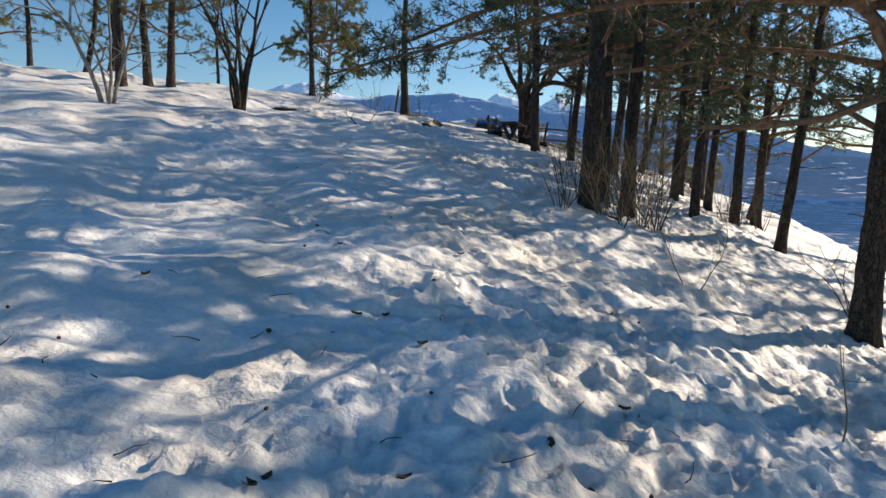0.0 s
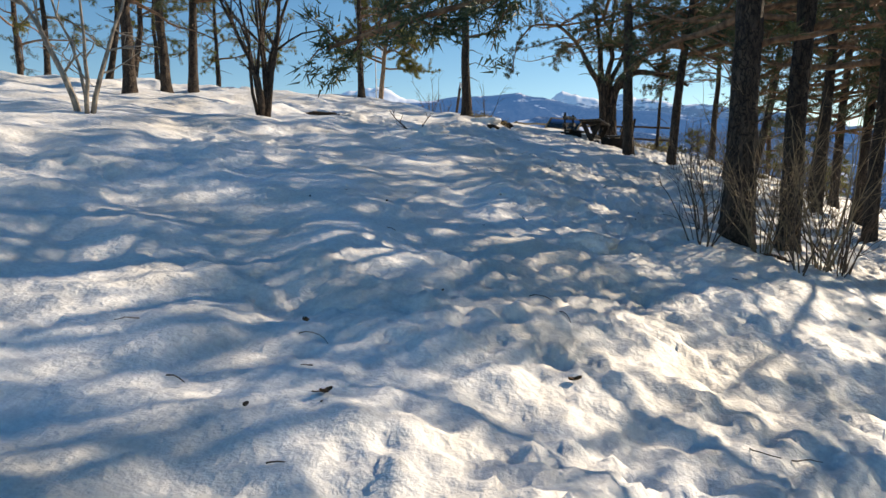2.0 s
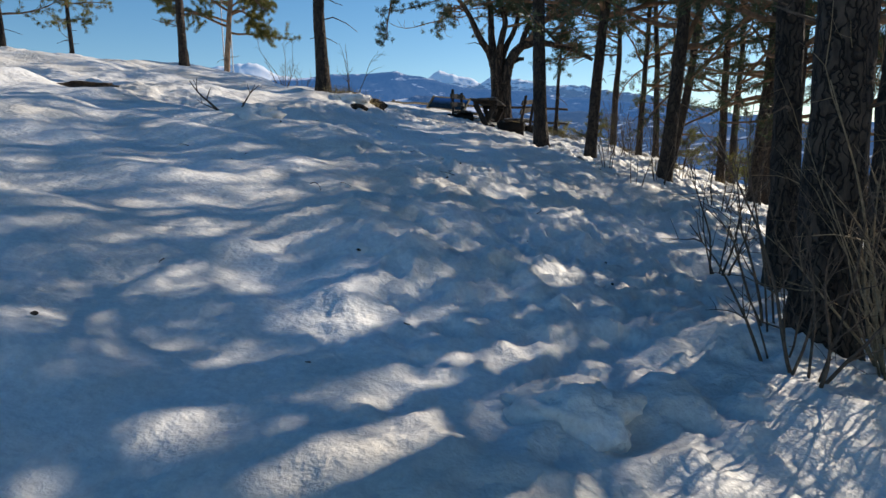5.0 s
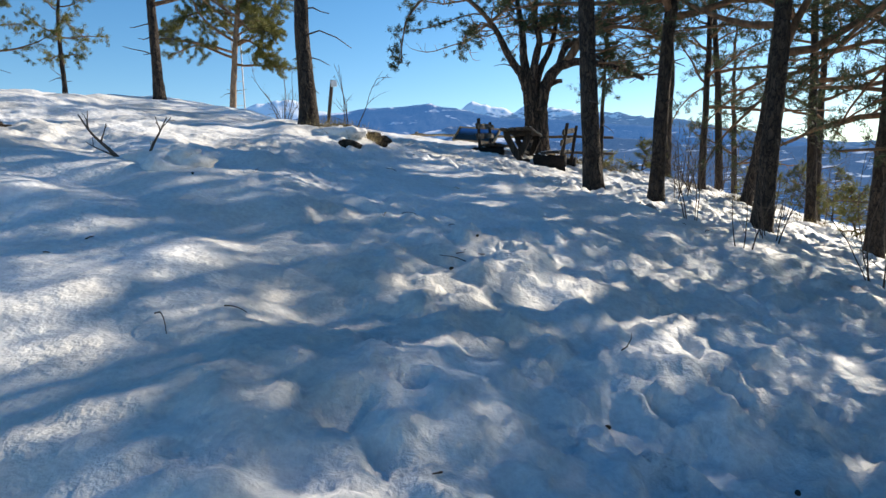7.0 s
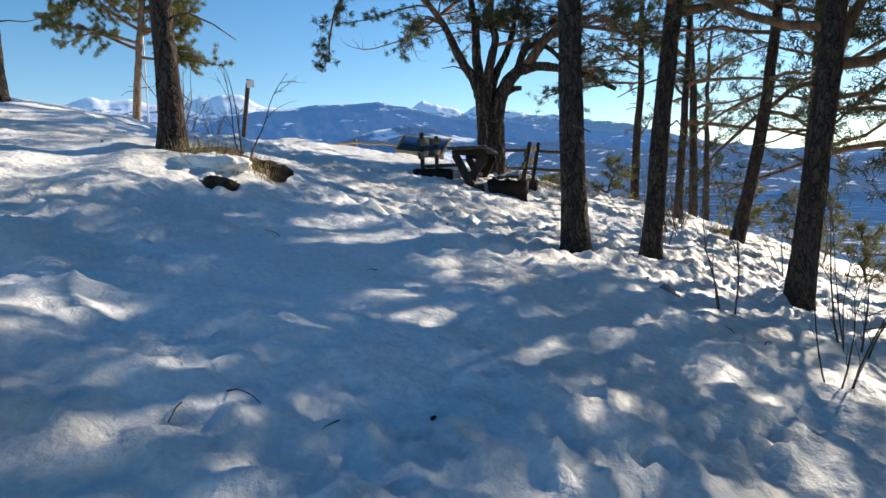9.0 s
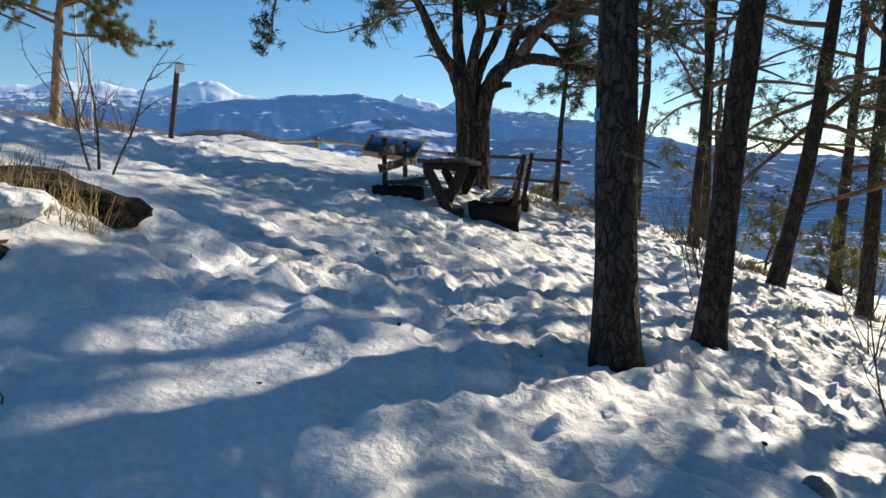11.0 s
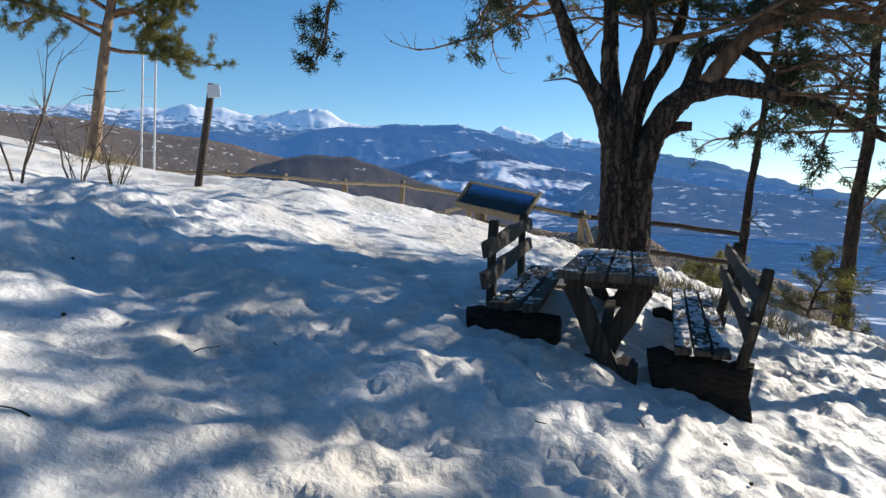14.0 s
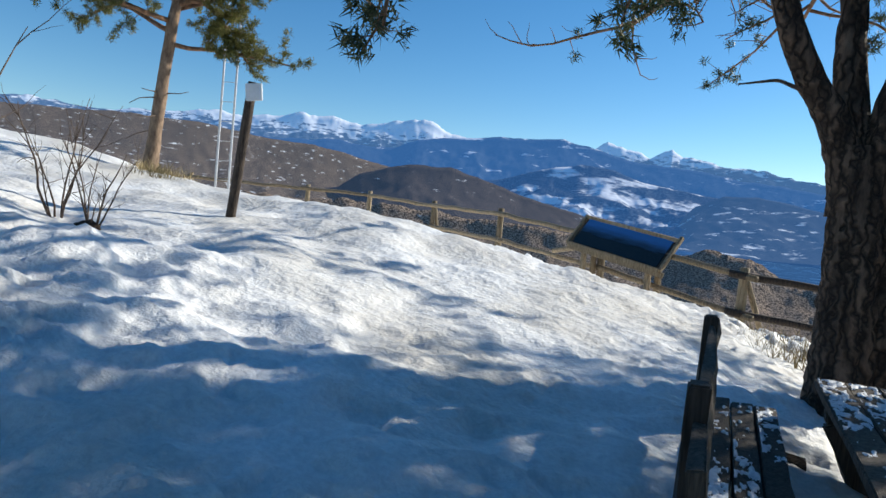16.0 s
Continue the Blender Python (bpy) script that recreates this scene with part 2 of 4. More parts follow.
STONE = material("stone", (0.16, 0.15, 0.14), (0.38, 0.36, 0.33), 8, 0.9, 0.6, 30)


# ---- shape helpers ----
def make_mesh(name, verts, faces, mat, smooth=True):
    me = bpy.data.meshes.new(name)
    verts = np.asarray(verts, np.float32)
    faces = np.asarray(faces, np.int32)
    k = faces.shape[1]
    me.vertices.add(len(verts))
    me.vertices.foreach_set("co", verts.ravel())
    me.loops.add(faces.size)
    me.loops.foreach_set("vertex_index", faces.ravel())
    me.polygons.add(len(faces))
    me.polygons.foreach_set("loop_start", np.arange(0, faces.size, k, dtype=np.int32))
    me.polygons.foreach_set("use_smooth", np.full(len(faces), smooth))
    me.materials.append(mat)
    me.update(calc_edges=True)
    return me


def empty(name, place=(0, 0, 0), label="", category="", group="", kind="", turn=0.0):
    ob = new(name)
    ob.empty_display_size = 0.2
    ob.matrix_basis = pose(*place, 0, 0, turn)
    return tagged(ob, label, category, group, kind)


def part(name, me, parent, label=""):
    ob = new(name, me)
    ob.parent = parent
    return tagged(ob, label)


def tube(points, radii, sides=7, knobs=0.0, rng=None, cap=True):
    """Vertices and quads of a bent, tapering round bar."""
    pts = np.asarray(points, float)
    n = len(pts)
    tang = np.gradient(pts, axis=0)
    tang /= np.linalg.norm(tang, axis=1)[:, None] + 1e-9
    ref = np.array([1.0, 0.0, 0.0]) if abs(tang[0, 0]) < 0.8 else np.array([0.0, 1.0, 0.0])
    u = np.cross(tang, ref)
    u /= np.linalg.norm(u, axis=1)[:, None] + 1e-9
    v = np.cross(tang, u)
    a = np.linspace(0, 2 * np.pi, sides, endpoint=False)
    rad = np.asarray(radii, float)[:, None] * np.ones((1, sides))
    if knobs and rng is not None:
        rad = rad * (1 + knobs * rng.normal(0, 1, (n, sides)))
    ring = pts[:, None, :] + rad[:, :, None] * (np.cos(a)[None, :, None] * u[:, None, :] + np.sin(a)[None, :, None] * v[:, None, :])
    verts = ring.reshape(-1, 3)
    i = np.arange(n - 1)[:, None] * sides
    j = np.arange(sides)[None, :]
    k = (j + 1) % sides
    faces = np.stack([i + j, i + k, i + sides + k, i + sides + j], -1).reshape(-1, 4)
    if cap:
        j1 = np.arange(sides)
        k1 = (j1 + 1) % sides
        inner0 = pts[:1] + (ring[0] - pts[:1]) * 0.05
        inner1 = pts[-1:] + (ring[-1] - pts[-1:]) * 0.05
        verts = np.vstack([ring.reshape(-1, 3), inner0, inner1])
        b0, b1 = n * sides, n * sides + sides
        f0 = np.stack([b0 + j1, b0 + k1, k1, j1], -1)
        f1 = np.stack([(n - 1) * sides + j1, (n - 1) * sides + k1, b1 + k1, b1 + j1], -1)
        faces = np.vstack([faces, f0, f1])
    return verts, faces


def joined(pieces):
    vs, fs, base = [], [], 0
    for v, f in pieces:
        vs.append(v)
        fs.append(np.asarray(f) + base)
        base += len(v)
    return np.vstack(vs), np.vstack(fs)


def beam_mesh(name, p0, p1, wide, high, mat, seed=0, rough=0.006, roll=0.0, taper=1.0):
    """A sawn, slightly uneven board or beam from p0 to p1 with worn edges."""
    rng = np.random.default_rng(seed)
    p0, p1 = Vector(p0), Vector(p1)
    length = (p1 - p0).length
    bm = bmesh.new()
    bmesh.ops.create_cube(bm, size=1.0)
    for v in bm.verts:
        s = taper if v.co.z > 0 else 1.0
        v.co = Vector((v.co.x * wide * s, v.co.y * high * s, v.co.z * length))
    long_edges = [e for e in bm.edges if abs(e.verts[0].co.z - e.verts[1].co.z) > length * 0.5]
    bmesh.ops.subdivide_edges(bm, edges=long_edges, cuts=5, use_grid_fill=True)
    for v in bm.verts:
        v.co += Vector(rng.normal(0, rough, 3) * (1, 1, 0.5))
    bmesh.ops.bevel(bm, geom=[e for e in bm.edges if len(e.link_faces) == 2 and e.calc_face_angle(0) > 0.9], offset=min(wide, high) * 0.12, segments=2, affect='EDGES')
    turn = (p1 - p0).to_track_quat('Z', 'Y').to_matrix().to_4x4()
    bm.transform(Matrix.Translation((p0 + p1) / 2) @ turn @ Matrix.Rotation(radians(roll), 4, 'Z'))
    me = bpy.data.meshes.new(name)
    bm.to_mesh(me)
    bm.free()
    for p in me.polygons:
        p.use_smooth = True
    me.set_sharp_from_angle(angle=radians(40))
    me.materials.append(mat)
    return me


def log_mesh(name, p0, p1, r0, r1, mat, seed=0, sides=12, rings=9, knobs=0.03, bend=0.0):
    rng = np.random.default_rng(seed)
    s = np.linspace(0, 1, rings)[:, None]
    pts = np.array(p0)[None] * (1 - s) + np.array(p1)[None] * s
    pts[1:-1] += rng.normal(0, 1, (rings - 2, 3)) * bend
    radii = r0 + (r1 - r0) * s[:, 0]
    v, f = tube(pts, radii, sides, knobs, rng)
    return make_mesh(name, v, f, mat)


# ---- the lie of the land ----
TABLE = np.random.default_rng(7).random((256, 256))


def vnoise(x, y, seed=0):
    x = np.asarray(x, float) + seed * 17.31
    y = np.asarray(y, float) + seed * 9.73
    xi, yi = np.floor(x).astype(int), np.floor(y).astype(int)
    fx, fy = x - xi, y - yi
    fx, fy = fx * fx * (3 - 2 * fx), fy * fy * (3 - 2 * fy)
    g = lambda a, b: TABLE[(xi + a) % 256, (yi + b) % 256]
    return (g(0, 0) * (1 - fx) + g(1, 0) * fx) * (1 - fy) + (g(0, 1) * (1 - fx) + g(1, 1) * fx) * fy - 0.5


def fbm(x, y, octaves=4, seed=0):
    return sum(vnoise(x * 2 ** k, y * 2 ** k, seed + k) * 0.55 ** k for k in range(octaves))


def dents(x, y, cell, seed):
    """Distance to the nearest of jittered points, one a cell, and a number for that point."""
    xi, yi = np.floor(x / cell).astype(int), np.floor(y / cell).astype(int)
    best = np.full(x.shape, 9.0)
    mark = np.zeros(x.shape)
    for a in (-1, 0, 1):
        for b in (-1, 0, 1):
            i, j = xi + a, yi + b
            px = (i + 0.15 + 0.7 * TABLE[(i + seed) % 256, j % 256]) * cell
            py = (j + 0.15 + 0.7 * TABLE[(i + 91) % 256, (j + seed) % 256]) * cell
            w = TABLE[(i * 3 + seed) % 256, (j * 5 + 11) % 256]
            ang = w * 6.28
            dx, dy = x - px, y - py
            u = dx * np.cos(ang) + dy * np.sin(ang)
            v = -dx * np.sin(ang) + dy * np.cos(ang)
            d = np.hypot(u * 0.75, v * 1.25)
            near = d < best
            best = np.where(near, d, best)
            mark = np.where(near, w, mark)
    return best, mark


HUMPS = [(-2.4, 22.0, 1.5, 0.26), (-6.8, 26.3, 1.8, 0.42), (2.3, 19.7, 1.5, 0.17), (-1.9, 12.0, 2.5, -0.12), (2.8, 25.1, 2.5, -0.08),
         (-3.6, 7.4, 1.5, -0.13), (0.1, 5.5, 1.5, 0.1), (7.3, 18.7, 1.5, -0.14), (-3.1, 17.6, 2.5, 0.1), (-0.2, 0.0, 2.8, 0.8), (-15.0, 22.0, 4.0, 0.4), (-7.6, 33.2, 3.0, -0.6), (2.1, 11.7, 0.9, 0.15), (8.6, 23.5, 4.0, -0.16)]


def land(x, y):
    """Height of the snow without its small relief."""
    x, y = np.asarray(x, float), np.asarray(y, float)
    cx, cy = np.clip(x, -22, 13), np.clip(y, -12, 46)
    u, v = cx / 10, (cy - 17) / 10
    z = 0.528 + 1.475 * v - 0.182 * v * v - 2.167 * u + 0.161 * u * v - 0.557 * u * u
    for hx, hy, s, hh in HUMPS:
        z = z + hh * np.exp(-((x - hx) ** 2 + (y - hy) ** 2) / 2 / s ** 2)
    z = z - 0.45 * np.maximum(x - 13, 0) - 0.1 * np.maximum(-22 - x, 0) - 0.25 * np.maximum(-12 - y, 0)
    d = np.maximum(y - (33.0 - 0.2 * np.clip(x, -12, 8)), 0)
    z = z - np.where(d < 5, 0.06 * d * d, 1.5 + 0.6 * (d - 5))
    far = np.maximum(np.hypot(x, y - 20) - 48, 0)
    fall = z - 0.35 * far
    floor = -95.0
    k = np.clip((far - 5) / 400, 0, 1)
    return np.maximum(fall, floor - 0 * k)


def relief(x, y):
    """Drifts, trodden footprints with sharp rims, and crumbly lumps."""
    trail = np.exp(-((x + 0.2) / 1.6) ** 2)
    right = 1 / (1 + np.exp(-np.clip(x - 0.6, -30, 30) * 1.2))
    amp = np.clip(0.26 + (0.5 - 0.36 * np.exp(-((y - 15.5) / 4.5) ** 2)) * trail + 0.72 * right + 1.3 * fbm(x * 0.35, y * 0.35, 2, 3), 0.12, 1.35)
    z = 0.15 * fbm(x * 0.45, y * 0.45, 3, 1) + 0.08 * fbm(x * 1.5, y * 1.5, 3, 5) * (0.35 + amp)
    z = z + 0.17 * fbm(x * 1.15, y * 1.15, 2, 31) * np.clip((0.2 - x) / 2.2, 0, 1)
    wx, wy = x + 0.10 * fbm(x * 5, y * 5, 2, 21), y + 0.10 * fbm(x * 5, y * 5, 2, 29)
    for cell, depth, wid, seed in ((0.46, 0.050, 0.10, 13), (0.21, 0.026, 0.052, 57)):
        d, w = dents(wx, wy, cell, seed)
        on = (w > 0.45) * (0.2 + w)
        e = np.clip((d - wid * 0.55) / (wid * 0.55), 0, 1)
        rim = np.exp(-((d - wid * 1.35) / (wid * 0.4)) ** 2)
        z = z + amp * on * depth * (e * e * (3 - 2 * e) - 1 + 0.5 * rim)
    d, w = dents(wx, wy, 0.15, 101)
    z = z + 0.055 * amp * np.maximum(w - 0.35, 0) * np.clip(1.25 - d / 0.075, 0, 1)
    z = z + (0.06 * np.abs(fbm(x * 3.2, y * 3.2, 4, 9)) + 0.055 * fbm(x * 7.5, y * 7.5, 2, 12)) * (0.2 + amp)
    return z * np.clip(1 - (np.hypot(x, y - 17) - 34) / 12, 0, 1)


def ground_z(x, y):
    return float(land(x, y) + relief(np.array([float(x)]), np.array([float(y)]))[0])


def spaced(lo, hi, step, mid, reach):
    inner = np.arange(lo, hi + step / 2, step)
    out, p, s = [], 0.0, step
    while p < reach:
        s *= 1.028 if p < mid else 1.3
        p += s
        out.append(p)
    out = np.array(out)
    return np.concatenate([lo - out[::-1], inner, inner[-1] + out])


def build_ground():
    gx = spaced(-5.0, 5.6, 0.047, 16, 4700)
    gy = spaced(1.6, 32.0, 0.047, 16, 4700)
    X, Y = np.meshgrid(gx, gy)
    Z = land(X, Y) + relief(X, Y)
    verts = np.stack([X, Y, Z], -1).reshape(-1, 3)
    nx, ny = len(gx), len(gy)
    i = (np.arange(ny - 1)[:, None] * nx + np.arange(nx - 1)[None, :]).ravel()
    faces = np.stack([i, i + 1, i + nx + 1, i + nx], -1)
    me = make_mesh("ground", verts, faces, SNOW)
    # faces past 95 m take the valley material with its haze glow
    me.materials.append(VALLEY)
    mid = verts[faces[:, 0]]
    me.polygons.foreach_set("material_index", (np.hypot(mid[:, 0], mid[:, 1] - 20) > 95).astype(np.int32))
    tagged(new("ground", me), "trampled spring snow on a hillside with footprints and needle litter", "ground", kind="structure")


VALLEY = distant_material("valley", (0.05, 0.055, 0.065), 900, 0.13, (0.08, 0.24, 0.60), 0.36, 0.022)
build_ground()


# ---- far mountains ----
def ridge(name, label, profile, dist, foot_el, mat, rough, seed, near=0.5, step=0.2, jag=0.0):
    az = np.arange(profile[0][0], profile[-1][0] + 1e-6, step)
    el = np.interp(az, [p[0] for p in profile], [p[1] for p in profile])
    rows = 60
    v = np.linspace(0, 1, rows)[:, None]
    A = np.radians(az)[None, :] * np.ones((rows, 1))
    D = dist * (1 - near * v) * np.ones((1, len(az)))
    E = el[None, :] + (foot_el - el[None, :]) * v ** 0.8
    size = dist * 0.10
    P = np.radians(az)[None, :] * dist / size + 0 * v
    Q = v * near * dist / size + 0 * P
    n = 0.8 * fbm(P, Q + seed, 6, seed) - 1.1 * np.abs(fbm(P * 1.7, Q * 1.1 + seed, 5, seed + 3)) + 0.15
    E = E + 10 * rough * n * (0.18 + 0.82 * np.sin(np.pi * v)) + jag * fbm(P * 3.5, Q * 5 + seed, 4, seed + 7) * (1 - v) ** 2
    X, Y, Z = D * np.sin(A), 20 + D * np.cos(A), 2.5 + D * np.tan(np.radians(E))
    back = np.stack([X[0] * 1.06, (Y[0] - 20) * 1.06 + 20, Z[0] - dist * 0.06], -1)
    verts = np.vstack([back, np.stack([X, Y, Z], -1).reshape(-1, 3)])
    nx = len(az)
    i = (np.arange(rows)[:, None] * nx + np.arange(nx - 1)[None, :]).ravel()
    faces = np.stack([i, i + nx, i + nx + 1, i + 1], -1)
    tagged(new(name, make_mesh(name, verts, faces, mat)), label, "mountain", kind="structure")


# blue that the middle ridge gives off to stand for haze
HAZE_BLUE = (0.07, 0.25, 0.70)
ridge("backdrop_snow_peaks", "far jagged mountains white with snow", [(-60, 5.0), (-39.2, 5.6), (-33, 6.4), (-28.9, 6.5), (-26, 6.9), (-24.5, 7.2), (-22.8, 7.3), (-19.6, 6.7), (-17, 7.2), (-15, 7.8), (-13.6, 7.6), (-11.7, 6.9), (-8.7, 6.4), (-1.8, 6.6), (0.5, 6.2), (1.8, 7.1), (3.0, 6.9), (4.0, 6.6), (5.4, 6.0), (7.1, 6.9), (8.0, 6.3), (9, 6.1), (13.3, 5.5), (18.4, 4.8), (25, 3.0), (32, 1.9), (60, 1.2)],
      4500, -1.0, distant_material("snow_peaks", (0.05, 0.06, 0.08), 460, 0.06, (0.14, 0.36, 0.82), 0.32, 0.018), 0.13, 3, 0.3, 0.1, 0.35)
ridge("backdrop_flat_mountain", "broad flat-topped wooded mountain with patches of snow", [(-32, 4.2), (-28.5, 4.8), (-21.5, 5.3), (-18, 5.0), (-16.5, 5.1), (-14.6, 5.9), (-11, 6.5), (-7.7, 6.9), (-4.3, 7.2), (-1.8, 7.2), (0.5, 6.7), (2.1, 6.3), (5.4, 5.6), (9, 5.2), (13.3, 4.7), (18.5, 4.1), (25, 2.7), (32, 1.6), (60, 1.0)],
      3700, -1.2, distant_material("flat_mountain", (0.04, 0.05, 0.06), 520, 0.075, HAZE_BLUE, 0.40, 0.009), 0.12, 11, 0.4, 0.15, 0.12)
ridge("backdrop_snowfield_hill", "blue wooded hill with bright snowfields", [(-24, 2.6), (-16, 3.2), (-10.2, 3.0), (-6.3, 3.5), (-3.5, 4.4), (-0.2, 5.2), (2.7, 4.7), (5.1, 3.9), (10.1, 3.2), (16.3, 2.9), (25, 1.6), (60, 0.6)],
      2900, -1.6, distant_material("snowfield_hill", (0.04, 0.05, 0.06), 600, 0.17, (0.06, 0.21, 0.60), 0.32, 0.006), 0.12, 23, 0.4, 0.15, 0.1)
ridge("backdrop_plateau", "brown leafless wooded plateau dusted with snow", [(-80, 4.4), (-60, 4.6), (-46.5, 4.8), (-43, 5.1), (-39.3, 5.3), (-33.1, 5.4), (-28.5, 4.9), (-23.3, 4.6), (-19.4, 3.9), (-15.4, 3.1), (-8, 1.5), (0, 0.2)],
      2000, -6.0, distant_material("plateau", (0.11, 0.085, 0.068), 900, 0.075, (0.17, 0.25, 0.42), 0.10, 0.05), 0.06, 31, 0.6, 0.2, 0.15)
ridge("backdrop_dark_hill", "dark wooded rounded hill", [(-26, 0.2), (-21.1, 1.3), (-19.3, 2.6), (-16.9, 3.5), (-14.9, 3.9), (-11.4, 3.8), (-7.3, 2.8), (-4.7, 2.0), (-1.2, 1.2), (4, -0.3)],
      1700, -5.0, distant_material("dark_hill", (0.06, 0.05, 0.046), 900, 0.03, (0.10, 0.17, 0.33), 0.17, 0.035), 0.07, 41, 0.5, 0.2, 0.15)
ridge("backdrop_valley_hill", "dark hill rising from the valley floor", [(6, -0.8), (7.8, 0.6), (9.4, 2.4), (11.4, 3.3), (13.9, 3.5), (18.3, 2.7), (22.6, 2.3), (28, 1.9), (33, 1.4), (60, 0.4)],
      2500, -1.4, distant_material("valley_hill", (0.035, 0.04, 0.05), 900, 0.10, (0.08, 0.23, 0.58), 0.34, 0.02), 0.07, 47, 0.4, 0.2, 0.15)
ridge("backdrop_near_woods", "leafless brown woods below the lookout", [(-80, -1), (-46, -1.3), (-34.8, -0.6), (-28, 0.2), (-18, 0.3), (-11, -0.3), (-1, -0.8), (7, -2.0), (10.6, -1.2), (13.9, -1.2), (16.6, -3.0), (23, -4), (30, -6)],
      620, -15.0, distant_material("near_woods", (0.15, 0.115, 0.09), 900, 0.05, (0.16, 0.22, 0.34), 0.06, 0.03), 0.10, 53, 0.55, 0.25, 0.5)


# ---- trees ----
def needles(tips, dirs, rng, per=26, length=0.10, width=0.0158, gaps=-0.12, size=1.3):
    """Tufts of flat needles, one triangle each, gathered in clumps with open gaps between."""
    tips, dirs = np.asarray(tips), np.asarray(dirs)
    clump = vnoise(tips[:, 0] * size + tips[:, 2] * 0.9, tips[:, 1] * size + tips[:, 2] * 0.7, per)
    tips, dirs = tips[clump > gaps], dirs[clump > gaps]
    t = len(tips)
    d = dirs[:, None, :] * 0.7 + rng.normal(0, 0.75, (t, per, 3))
    d /= np.linalg.norm(d, axis=2)[:, :, None] + 1e-9
    ln = length * rng.uniform(0.7, 1.25, (t, per, 1))
    start = tips[:, None, :] + rng.normal(0, 0.035, (t, per, 3))
    side = np.cross(d, rng.normal(0, 1, (t, per, 3)))
    side /= np.linalg.norm(side, axis=2)[:, :, None] + 1e-9
    w = width * rng.uniform(0.7, 1.3, (t, per, 1)) / 2
    a, b, c = start + side * w, start - side * w, start + d * ln
    v = np.stack([a, b, c], 2).reshape(-1, 3)
    return v, np.arange(len(v)).reshape(-1, 3)


def bend_path(start, direction, length, rng, n=7, droop=0.0, wander=0.12):
    """A wandering line; droop is positive for a hanging end."""
    p, d, out = np.array(start, float), np.array(direction, float), []
    d /= np.linalg.norm(d)
    for k in range(n):
        out.append(p.copy())
        d = d + rng.normal(0, wander, 3) + np.array([0, 0, -droop])
        d /= np.linalg.norm(d)
        p = p + d * length / (n - 1)
    return np.array(out)


def twigs_on(path, rng, count, length, thick, tips, dirs, spread=0.8, first=0.22, gap=0.10):
    """Side twigs on a limb, with the places of needle tufts."""
    pieces = []
    n = len(path)
    for k in range(count):
        s = first + (1 - first) * (k + rng.random()) / count
        f = min(s * (n - 1), n - 1.001)
        i = int(f)
        at = path[i] + (path[i + 1] - path[i]) * (f - i)
        along = path[i + 1] - path[i]
        along /= np.linalg.norm(along) + 1e-9
        dr = along * 0.7 + rng.normal(0, spread, 3)
        dr[2] = dr[2] * 0.6 + 0.12
        ln = length * rng.uniform(0.6, 1.25) * (1.1 - 0.5 * s)
        tw = bend_path(at, dr, ln, rng, 5, rng.uniform(-0.05, 0.05), 0.22)
        pieces.append(tube(tw, np.linspace(thick, thick * 0.35, 5), 3, cap=False))
        m = max(2, int(ln * 0.8 / gap))
        for q in np.linspace(0.25, 1, m):
            ff = min(q * 4, 3.999)
            j = int(ff)
            dd = tw[j + 1] - tw[j]
            tips.append(tw[j] + dd * (ff - j) + rng.normal(0, 0.03, 3))
            dirs.append(dd / (np.linalg.norm(dd) + 1e-9))
    e = path[-1] - path[-2]
    tips.append(path[-1])
    dirs.append(e / (np.linalg.norm(e) + 1e-9))
    return pieces


